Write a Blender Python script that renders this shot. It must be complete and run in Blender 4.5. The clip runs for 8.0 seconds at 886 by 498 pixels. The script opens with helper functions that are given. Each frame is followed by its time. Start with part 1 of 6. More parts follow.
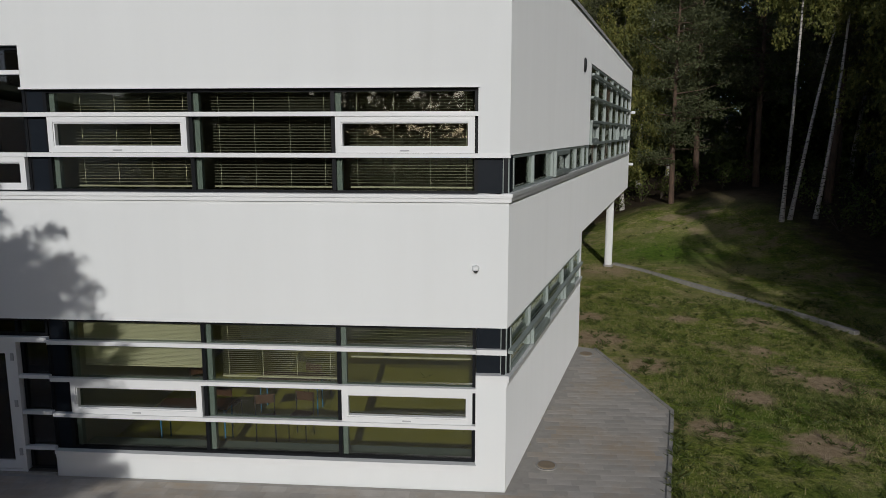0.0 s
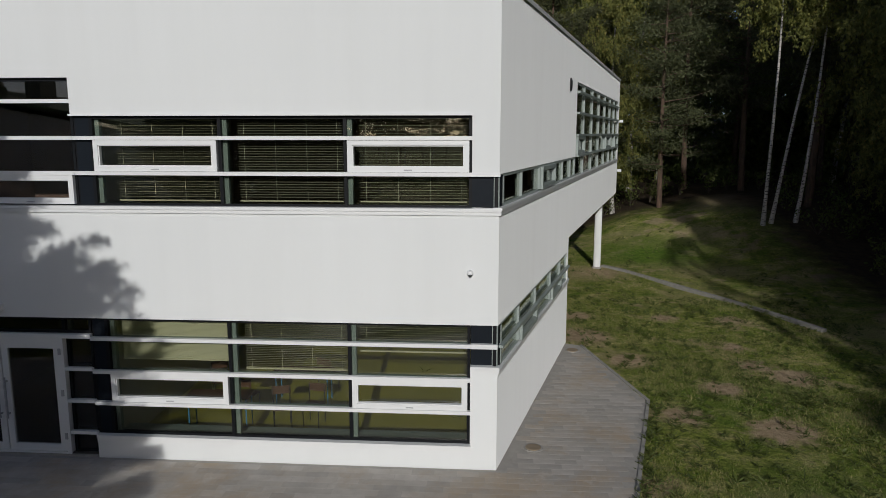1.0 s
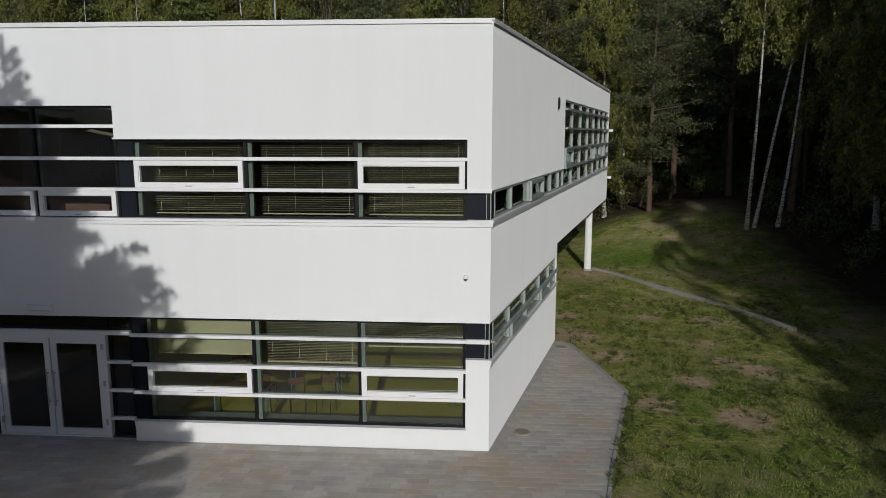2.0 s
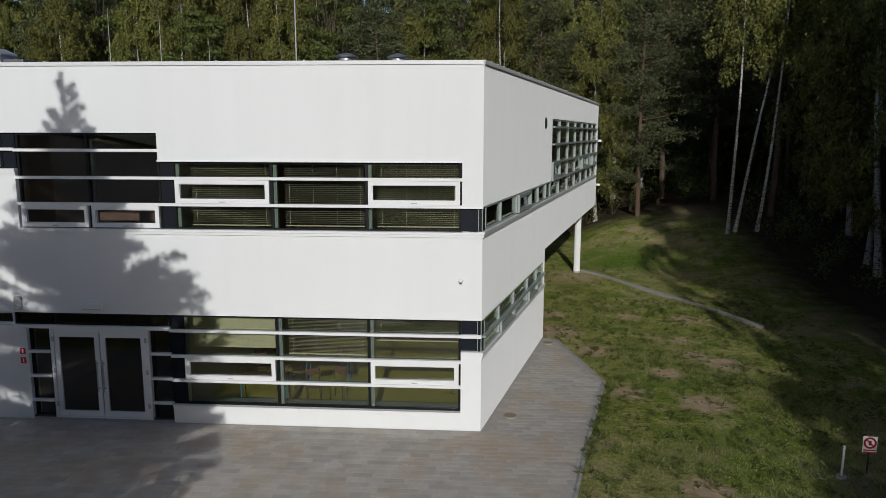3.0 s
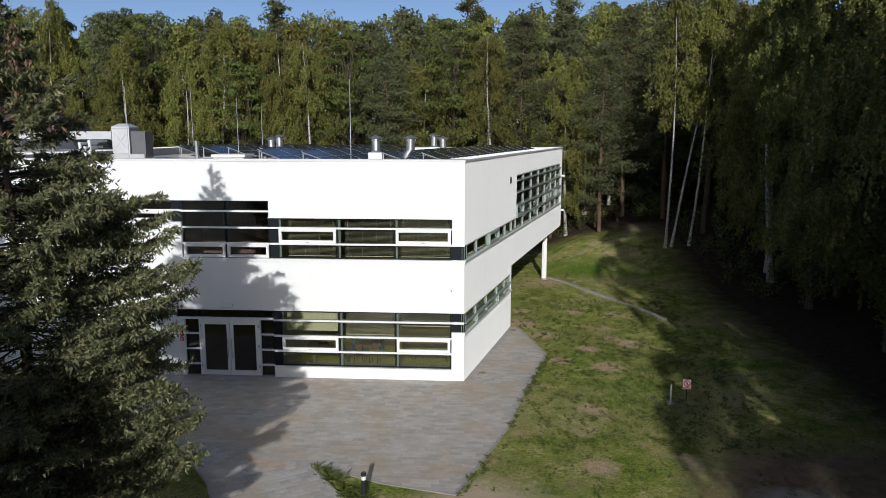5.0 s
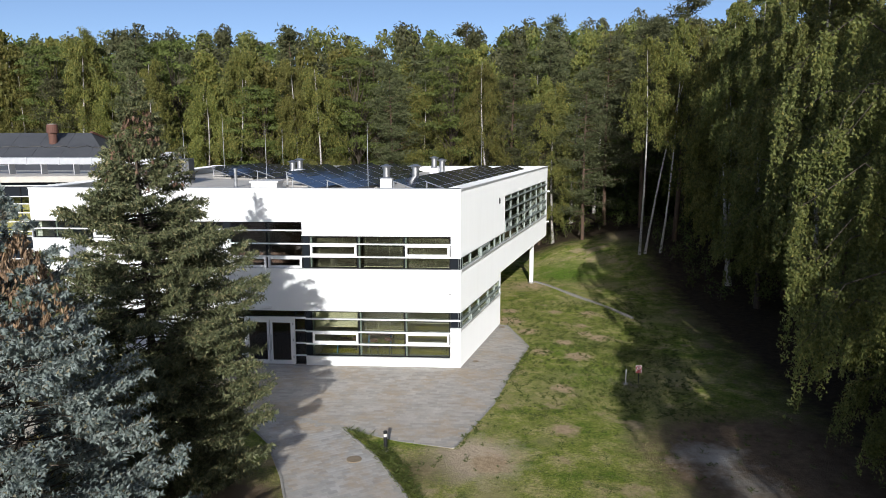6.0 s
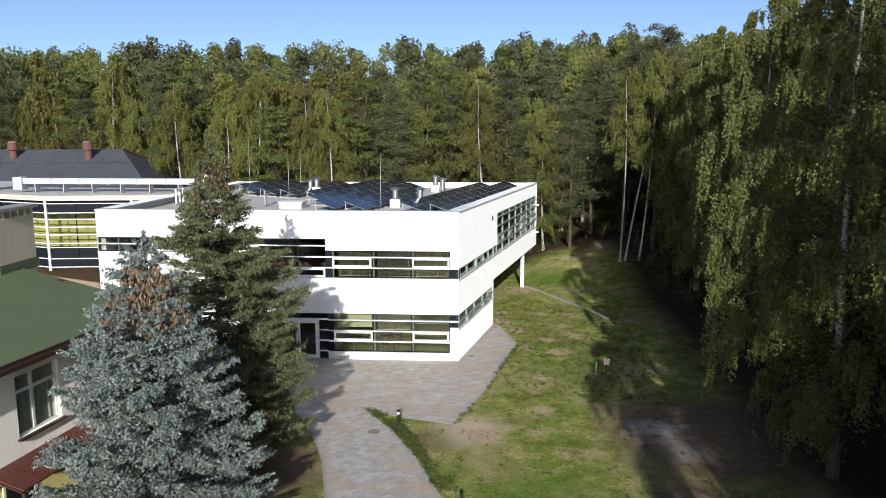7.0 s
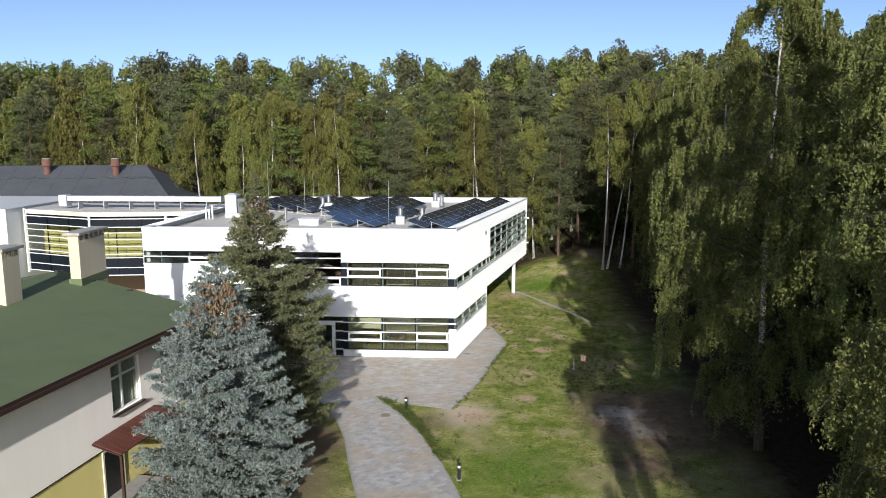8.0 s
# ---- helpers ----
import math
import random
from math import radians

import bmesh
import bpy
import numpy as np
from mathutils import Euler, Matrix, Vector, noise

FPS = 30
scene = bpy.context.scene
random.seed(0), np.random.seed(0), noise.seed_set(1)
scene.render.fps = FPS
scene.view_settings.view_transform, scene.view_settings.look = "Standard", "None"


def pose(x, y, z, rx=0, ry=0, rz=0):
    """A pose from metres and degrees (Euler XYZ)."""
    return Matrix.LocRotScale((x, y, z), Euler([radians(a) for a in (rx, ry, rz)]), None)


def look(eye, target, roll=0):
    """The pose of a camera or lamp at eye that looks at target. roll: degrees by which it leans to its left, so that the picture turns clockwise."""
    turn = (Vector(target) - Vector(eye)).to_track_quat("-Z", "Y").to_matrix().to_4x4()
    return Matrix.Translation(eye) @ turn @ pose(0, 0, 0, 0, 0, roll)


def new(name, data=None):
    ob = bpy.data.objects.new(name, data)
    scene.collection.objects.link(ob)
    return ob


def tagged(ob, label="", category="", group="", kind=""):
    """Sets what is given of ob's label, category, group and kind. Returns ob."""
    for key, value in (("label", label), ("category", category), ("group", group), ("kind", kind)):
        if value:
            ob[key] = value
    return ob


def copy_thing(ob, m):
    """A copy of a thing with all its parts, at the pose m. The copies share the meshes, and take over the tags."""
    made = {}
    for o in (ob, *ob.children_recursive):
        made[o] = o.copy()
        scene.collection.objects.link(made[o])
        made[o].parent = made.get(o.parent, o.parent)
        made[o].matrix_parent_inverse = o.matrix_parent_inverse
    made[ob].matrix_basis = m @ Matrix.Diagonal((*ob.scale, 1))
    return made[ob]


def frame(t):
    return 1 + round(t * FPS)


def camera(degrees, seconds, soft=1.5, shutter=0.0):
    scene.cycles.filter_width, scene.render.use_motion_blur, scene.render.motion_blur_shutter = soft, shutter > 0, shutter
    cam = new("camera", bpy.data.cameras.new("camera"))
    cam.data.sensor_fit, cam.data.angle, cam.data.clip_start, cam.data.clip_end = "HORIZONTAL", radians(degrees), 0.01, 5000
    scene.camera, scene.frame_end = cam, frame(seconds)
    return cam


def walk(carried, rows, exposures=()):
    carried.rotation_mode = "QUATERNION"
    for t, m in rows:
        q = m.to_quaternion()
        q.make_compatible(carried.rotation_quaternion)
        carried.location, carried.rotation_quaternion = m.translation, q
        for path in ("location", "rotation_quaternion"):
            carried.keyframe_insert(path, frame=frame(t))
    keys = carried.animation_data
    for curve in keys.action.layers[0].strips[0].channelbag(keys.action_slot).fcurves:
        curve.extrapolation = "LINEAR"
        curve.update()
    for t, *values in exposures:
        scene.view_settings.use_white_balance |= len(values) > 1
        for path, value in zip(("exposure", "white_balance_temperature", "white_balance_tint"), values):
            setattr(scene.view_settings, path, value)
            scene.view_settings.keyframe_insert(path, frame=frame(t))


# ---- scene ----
# ------------------------------------------------------------------ camera
cam = camera(63.6, 8.0, soft=0.8)
PATH = [
    (0, (-0.165, -10.697, 5.696), (-0.317, -8.729, 5.373), 0.0),
    (0.5, (-0.134, -11.419, 5.867), (-0.282, -9.45, 5.545), 0.0),
    (1, (-0.098, -12.194, 6.06), (-0.238, -10.225, 5.738), 0.0),
    (1.5, (-0.041, -13.061, 6.268), (-0.178, -11.092, 5.948), 0.0),
    (3, (0.17, -16.104, 7.011), (0.039, -14.134, 6.69), 0.1),
    (3.5, (0.305, -18.009, 7.468), (0.176, -16.04, 7.146), 0.1),
    (4, (0.461, -20.639, 8.091), (0.334, -18.669, 7.77), 0.1),
    (4.5, (0.721, -23.605, 8.825), (0.593, -21.636, 8.502), 0.1),
    (6, (1.16, -32.917, 11.104), (1.041, -30.946, 10.785), -0.05),
    (6.5, (1.371, -36.06, 11.917), (1.254, -34.09, 11.597), 0.0),
    (7, (1.45, -39.187, 12.873), (1.333, -37.217, 12.552), 0.0),
    (7.5, (1.575, -42.243, 13.717), (1.46, -40.272, 13.399), 0.0),
    (8, (1.68, -45.393, 14.541), (1.57, -43.421, 14.226), 0.05),
]
EXPOSURES = [(0.0, -0.80), (1.5, -0.68), (3.0, -0.54), (4.5, -0.25), (6.0, 0.36), (7.0, 0.50), (8.0, 0.58)]
walk(cam, [(t, look(eye, target, roll)) for t, eye, target, roll in PATH], EXPOSURES)

# ------------------------------------------------------------------ light
SUN_EL, SUN_AZ = radians(20.2), radians(2.8)      # azimuth from -y towards +x
sun_way = Vector((math.sin(SUN_AZ) * math.cos(SUN_EL), -math.cos(SUN_AZ) * math.cos(SUN_EL), math.sin(SUN_EL)))
sun_data = bpy.data.lights.new("sun", "SUN")
sun_data.energy, sun_data.angle, sun_data.color = 3.65, radians(0.5), (1.0, 0.985, 0.955)
sun = new("sun", sun_data)
sun.matrix_world = look(sun_way * 100, (0, 0, 0))

world = bpy.data.worlds.new("sky")
scene.world = world
world.use_nodes = True
wn = world.node_tree
sky = wn.nodes.new("ShaderNodeTexSky")
sky.sky_type, sky.sun_disc = "NISHITA", False
sky.sun_elevation, sky.sun_rotation = SUN_EL, math.pi - SUN_AZ
sky.altitude, sky.air_density, sky.dust_density, sky.ozone_density = 700, 0.52, 1.8, 1.6
wn.nodes["Background"].inputs["Strength"].default_value = 0.119
wn.links.new(sky.outputs[0], wn.nodes["Background"].inputs["Color"])


# ------------------------------------------------------------------ materials
class Mat:
    """A small wrapper to write node materials briefly."""

    def __init__(self, name):
        self.m = bpy.data.materials.new(name)
        self.m.use_nodes = True
        self.t = self.m.node_tree
        self.b = self.t.nodes["Principled BSDF"]
        self.out = self.t.nodes["Material Output"]

    def n(self, kind, operation=None, data_type=None, blend_type=None, offset=None):
        node = self.t.nodes.new("ShaderNode" + kind)
        if operation:
            node.operation = operation
        if data_type:
            node.data_type = data_type
        if blend_type:
            node.blend_type = blend_type
        if offset is not None:
            node.offset = offset
        return node

    def link(self, a, b):
        self.t.links.new(a, b)

    def coords(self, kind="Object"):
        return self.n("TexCoord").outputs[kind]

    def noise(self, scale, detail=4.0, rough=0.55, stretch=None, at=None):
        node = self.n("TexNoise")
        node.inputs["Scale"].default_value = scale
        node.inputs["Detail"].default_value = detail
        node.inputs["Roughness"].default_value = rough
        vec = at or self.coords()
        if stretch:
            mp = self.n("Mapping")
            mp.inputs["Scale"].default_value = stretch
            self.link(vec, mp.inputs["Vector"])
            vec = mp.outputs[0]
        self.link(vec, node.inputs["Vector"])
        return node.outputs["Fac"]

    def ramp(self, fac, stops):
        node = self.n("ValToRGB")
        el = node.color_ramp.elements
        while len(el) < len(stops):
            el.new(0.5)
        for e, (p, c) in zip(el, stops):
            e.position = p
            e.color = (*c, 1) if len(c) == 3 else c
        self.link(fac, node.inputs[0])
        return node.outputs[0]

    def mix(self, fac, a, b, blend="MIX"):
        node = self.n("Mix", data_type="RGBA", blend_type=blend)
        for sock, v in ((0, fac), (6, a), (7, b)):
            if isinstance(v, (int, float)):
                node.inputs[sock].default_value = v
            elif isinstance(v, tuple):
                node.inputs[sock].default_value = (*v, 1)
            else:
                self.link(v, node.inputs[sock])
        return node.outputs[2]

    def math(self, op, a, b=0.0):
        node = self.n("Math", operation=op)
        for i, v in enumerate((a, b)):
            if isinstance(v, (int, float)):
                node.inputs[i].default_value = v
            else:
                self.link(v, node.inputs[i])
        return node.outputs[0]

    def bump(self, height, strength=0.3, dist=0.02):
        node = self.n("Bump")
        node.inputs["Strength"].default_value = strength
        node.inputs["Distance"].default_value = dist
        self.link(height, node.inputs["Height"])
        self.link(node.outputs[0], self.b.inputs["Normal"])

    def done(self, color=None, rough=0.6, metal=0.0, spec=0.5):
        if isinstance(color, tuple):
            self.b.inputs["Base Color"].default_value = (*color, 1)
        elif color is not None:
            self.link(color, self.b.inputs["Base Color"])
        if isinstance(rough, (int, float)):
            self.b.inputs["Roughness"].default_value = rough
        else:
            self.link(rough, self.b.inputs["Roughness"])
        self.b.inputs["Metallic"].default_value = metal
        self.b.inputs["Specular IOR Level"].default_value = spec
        return self.m


def plaster(name, base, dirt, amount=0.25):
    k = Mat(name)
    big = k.noise(0.35, 5, stretch=(1, 1, 0.35))
    streak = k.noise(2.2, 4, stretch=(1, 1, 0.08))
    grime = k.math("MULTIPLY", k.math("MULTIPLY", big, streak), amount * 2.2)
    col = k.mix(grime, base, dirt)
    fine = k.noise(160, 3)
    k.bump(fine, 0.25, 0.004)
    k.b.inputs["Diffuse Roughness"].default_value = 0.5
    return k.done(col, 0.85, spec=0.25)


def paint(name, base, rough=0.35, vary=0.06, metal=0.0, spec=0.5):
    k = Mat(name)
    n = k.noise(3.0, 5)
    dark = tuple(c * (1 - vary * 3) for c in base)
    col = k.mix(n, base, dark)
    r = k.n("MapRange")
    r.inputs["To Min"].default_value, r.inputs["To Max"].default_value = rough * 0.8, rough * 1.25
    k.link(k.noise(12, 4), r.inputs[0])
    return k.done(col, r.outputs[0], metal, spec)


def leafy(name, stops, translucent=0.35, rough=0.6):
    """Foliage: each leaf takes its own tone; some light passes through."""
    k = Mat(name)
    island = k.n("NewGeometry").outputs["Random Per Island"]
    tree = k.n("ObjectInfo").outputs["Random"]
    col = k.ramp(island, stops)
    hue = k.n("HueSaturation")
    k.link(k.math("ADD", k.math("MULTIPLY", tree, 0.03), 0.492), hue.inputs["Hue"])
    drift = k.noise(0.22, 3, at=k.n("NewGeometry").outputs["Position"])
    k.link(k.math("ADD", k.math("ADD", k.math("MULTIPLY", tree, 0.42), k.math("MULTIPLY", drift, 0.6)), 0.5), hue.inputs["Value"])
    k.link(col, hue.inputs["Color"])
    k.done(hue.outputs[0], rough, spec=0.3)
    tr = k.n("BsdfTranslucent")
    k.link(hue.outputs[0], tr.inputs["Color"])
    sh = k.n("MixShader")
    sh.inputs[0].default_value = translucent
    k.link(k.b.outputs[0], sh.inputs[1])
    k.link(tr.outputs[0], sh.inputs[2])
    k.link(sh.outputs[0], k.out.inputs["Surface"])
    return k.m


def glass(name, tint, gloss_rough=0.0):
    """Window glass: clear to light, glossy by Fresnel."""
    k = Mat(name)
    tr = k.n("BsdfTransparent")
    tr.inputs["Color"].default_value = (*tint, 1)
    gl = k.n("BsdfGlossy")
    gl.inputs["Roughness"].default_value = gloss_rough
    fr = k.n("LayerWeight")
    fr.inputs["Blend"].default_value = 0.5
    sh = k.n("MixShader")
    k.link(k.math("ADD", k.math("MULTIPLY", k.math("POWER", fr.outputs["Facing"], 5.0), 0.88), 0.08), sh.inputs[0])
    k.link(tr.outputs[0], sh.inputs[1])
    k.link(gl.outputs[0], sh.inputs[2])
    k.link(sh.outputs[0], k.out.inputs["Surface"])
    return k.m


WHITE = plaster("white_render", (0.785, 0.80, 0.80), (0.52, 0.52, 0.50), 0.16)
CREAM = plaster("house_render", (0.86, 0.82, 0.76), (0.55, 0.51, 0.46), 0.25)
CHIMNEY = plaster("chimney_render", (0.68, 0.60, 0.44), (0.40, 0.33, 0.24), 0.4)
YELLOW = plaster("yellow_render", (0.62, 0.55, 0.22), (0.40, 0.34, 0.15), 0.3)
INNER = plaster("inner_paint", (0.55, 0.53, 0.45), (0.45, 0.43, 0.36), 0.2)
DARKWALL = plaster("dark_inner_paint", (0.34, 0.24, 0.19), (0.24, 0.17, 0.13), 0.2)
FRAME = paint("white_aluminium", (0.80, 0.81, 0.81), 0.35, 0.03)
DARKFRAME = paint("anthracite_aluminium", (0.005, 0.006, 0.008), 0.5, 0.08, spec=0.2)
PANEL = paint("anthracite_panel", (0.008, 0.012, 0.018), 0.5, 0.08, spec=0.15)
GREYFRAME = paint("grey_green_aluminium", (0.24, 0.29, 0.28), 0.4, 0.05)
SIDEFRAME = paint("pale_grey_green_aluminium", (0.33, 0.38, 0.36), 0.4, 0.05)
GLASS = glass("window_glass", (0.76, 0.79, 0.73))
DARKGLASS = glass("tinted_glass", (0.60, 0.58, 0.56))
BLIND = paint("blind_slat", (0.62, 0.58, 0.42), 0.5, 0.04)
SHADE = paint("cream_shade", (0.80, 0.76, 0.56), 0.7, 0.04)
ZINC = paint("zinc_sheet", (0.55, 0.56, 0.57), 0.35, 0.08, 0.85)
COPING = paint("coping_sheet", (0.72, 0.73, 0.73), 0.4, 0.06)
STEEL = paint("grey_steel", (0.45, 0.46, 0.47), 0.45, 0.06)
DARKSHEET = paint("dark_grey_sheet", (0.13, 0.135, 0.145), 0.45, 0.08, 0.3)
LIGHTSHEET = paint("light_sheet", (0.58, 0.60, 0.63), 0.4, 0.1, 0.2)
BLACKMETAL = paint("black_metal", (0.02, 0.021, 0.023), 0.4, 0.05)
RED = paint("red_sign", (0.55, 0.03, 0.03), 0.4, 0.05)
SIGNWHITE = paint("sign_white", (0.82, 0.80, 0.78), 0.4, 0.03)
BROWNTRIM = paint("brown_trim", (0.055, 0.03, 0.022), 0.5, 0.1)
BLUEPAINT = paint("blue_steel", (0.06, 0.28, 0.55), 0.4, 0.05)
WOOD = paint("table_wood", (0.13, 0.062, 0.035), 0.45, 0.08)
NET = paint("net_curtain", (0.72, 0.74, 0.74), 0.9, 0.05)
SANDCOVER = paint("manhole_cover", (0.33, 0.26, 0.18), 0.8, 0.12)


def floor_lino():
    k = Mat("olive_lino")
    col = k.ramp(k.noise(1.5, 6), [(0.3, (0.37, 0.34, 0.05)), (0.7, (0.43, 0.40, 0.07))])
    return k.done(col, 0.35)


def roof_felt(name, a, b, rough=0.8):
    k = Mat(name)
    col = k.ramp(k.noise(0.6, 6, 0.65), [(0.3, a), (0.7, b)])
    k.bump(k.noise(90, 3), 0.35, 0.006)
    return k.done(col, rough)


def concrete(name, lo, hi, scale=2.0, per_piece=0.0):
    k = Mat(name)
    col = k.ramp(k.noise(scale, 8, 0.65), [(0.3, lo), (0.72, hi)])
    if per_piece:
        rnd = k.math("ADD", k.n("ObjectInfo").outputs["Random"], k.n("NewGeometry").outputs["Random Per Island"])
        rnd = k.math("FRACT", rnd)
        tone = k.ramp(rnd, [(0, (1 - per_piece,) * 3), (0.5, (1, 0.99, 0.97)), (1, (1 + per_piece * 0.8,) * 3)])
        col = k.mix(1.0, col, tone, "MULTIPLY")
        stain = k.noise(0.45, 6, 0.7, at=k.n("NewGeometry").outputs["Position"])
        sand = k.ramp(stain, [(0.46, (0, 0, 0)), (0.62, (1, 1, 1))])
        col = k.mix(k.math("MULTIPLY", sand, 0.65), col, (0.44, 0.335, 0.22))
        chalk = k.ramp(k.noise(1.7, 5, 0.65, at=k.n("NewGeometry").outputs["Position"]), [(0.60, (0, 0, 0)), (0.72, (1, 1, 1))])
        col = k.mix(k.math("MULTIPLY", chalk, 0.45), col, (0.66, 0.63, 0.58))
    k.bump(k.noise(60, 4), 0.3, 0.006)
    return k.done(col, 0.85, spec=0.3)


LINO = floor_lino()
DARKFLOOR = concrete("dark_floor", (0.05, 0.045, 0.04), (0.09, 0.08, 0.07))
GREENROOF = roof_felt("green_roof_felt", (0.098, 0.130, 0.060), (0.125, 0.158, 0.075))
GREYROOF = roof_felt("grey_roof_felt", (0.052, 0.056, 0.066), (0.075, 0.08, 0.09))
FLATROOF = roof_felt("pale_roof_membrane", (0.46, 0.435, 0.39), (0.60, 0.57, 0.52))
REDROOF = paint("red_metal_tile", (0.15, 0.048, 0.036), 0.45, 0.12)
BRICKM = paint("brown_brick", (0.16, 0.075, 0.055), 0.8, 0.15)
KERB = concrete("kerb_concrete", (0.28, 0.27, 0.25), (0.42, 0.40, 0.37), 5)
PAVER = concrete("paver_concrete", (0.38, 0.355, 0.325), (0.53, 0.50, 0.46), 1.6, 0.13)
PATHPAVER = concrete("path_paver", (0.36, 0.352, 0.345), (0.50, 0.49, 0.475), 1.6, 0.17)
BED = concrete("paver_bed", (0.34, 0.32, 0.29), (0.45, 0.425, 0.39), 4)


def solar_glass():
    k = Mat("solar_cells")
    br = k.n("TexBrick", offset=0.0)
    br.inputs["Scale"].default_value = 6.0
    br.inputs["Mortar Size"].default_value = 0.012
    br.inputs["Brick Width"].default_value = 1.0
    br.inputs["Row Height"].default_value = 1.0
    br.inputs["Color1"].default_value = (0.008, 0.012, 0.03, 1)
    br.inputs["Color2"].default_value = (0.010, 0.014, 0.036, 1)
    br.inputs["Mortar"].default_value = (0.03, 0.04, 0.07, 1)
    k.link(k.coords(), br.inputs["Vector"])
    return k.done(br.outputs[0], 0.12)


SOLAR = solar_glass()


def bark_birch():
    k = Mat("birch_bark")
    rings = k.noise(3.2, 6, 0.6, stretch=(1.5, 1.5, 7))
    patch = k.noise(1.3, 3)
    marks = k.ramp(rings, [(0.53, (0, 0, 0)), (0.61, (1, 1, 1))])
    big = k.ramp(patch, [(0.60, (0, 0, 0)), (0.70, (1, 1, 1))])
    col = k.mix(k.math("MAXIMUM", marks, big), (0.46, 0.435, 0.40), (0.05, 0.04, 0.035))
    k.bump(rings, 0.4, 0.02)
    return k.done(col, 0.75)


def bark(name, lo, hi):
    k = Mat(name)
    v = k.noise(6, 6, 0.7, stretch=(2, 2, 0.35))
    k.bump(v, 0.7, 0.03)
    return k.done(k.ramp(v, [(0.3, lo), (0.7, hi)]), 0.9)


BIRCHBARK = bark_birch()
PINEBARK = bark("pine_bark", (0.045, 0.032, 0.024), (0.14, 0.085, 0.055))
DARKBARK = bark("dark_bark", (0.035, 0.028, 0.022), (0.12, 0.095, 0.07))
BIRCHLEAF = leafy("birch_leaves", [(0, (0.111, 0.120, 0.032)), (0.6, (0.194, 0.196, 0.054)), (0.95, (0.243, 0.221, 0.061)), (1, (0.287, 0.226, 0.067))], 0.4)
WEEPLEAF = leafy("weeping_birch_leaves", [(0, (0.085, 0.100, 0.028)), (0.6, (0.155, 0.165, 0.048)), (0.95, (0.205, 0.200, 0.060)), (1, (0.25, 0.21, 0.065))], 0.3)
WOODLEAF = leafy("mixed_leaves", [(0, (0.089, 0.100, 0.030)), (0.6, (0.157, 0.160, 0.049)), (1, (0.203, 0.186, 0.055))], 0.35)
OAKLEAF = leafy("broad_leaves", [(0, (0.073, 0.098, 0.024)), (1, (0.154, 0.180, 0.046))], 0.35)
PINENEEDLE = leafy("pine_needles", [(0, (0.055, 0.063, 0.027)), (1, (0.119, 0.123, 0.056))], 0.18)
SPRUCENEEDLE = leafy("green_spruce_needles", [(0, (0.060, 0.074, 0.034)), (0.8, (0.160, 0.168, 0.082)), (1, (0.27, 0.23, 0.12))], 0.1)
BLUENEEDLE = leafy("blue_spruce_needles", [(0, (0.115, 0.150, 0.135)), (0.85, (0.295, 0.345, 0.330)), (1, (0.21, 0.18, 0.10))], 0.1)
CONES = leafy("brown_cones", [(0, (0.13, 0.080, 0.052)), (1, (0.29, 0.185, 0.12))], 0.0)
GRASSBLADE = leafy("grass_blades", [(0, (0.080, 0.130, 0.018)), (0.45, (0.168, 0.210, 0.036)), (0.7, (0.29, 0.25, 0.10)), (1, (0.44, 0.36, 0.18))], 0.3)


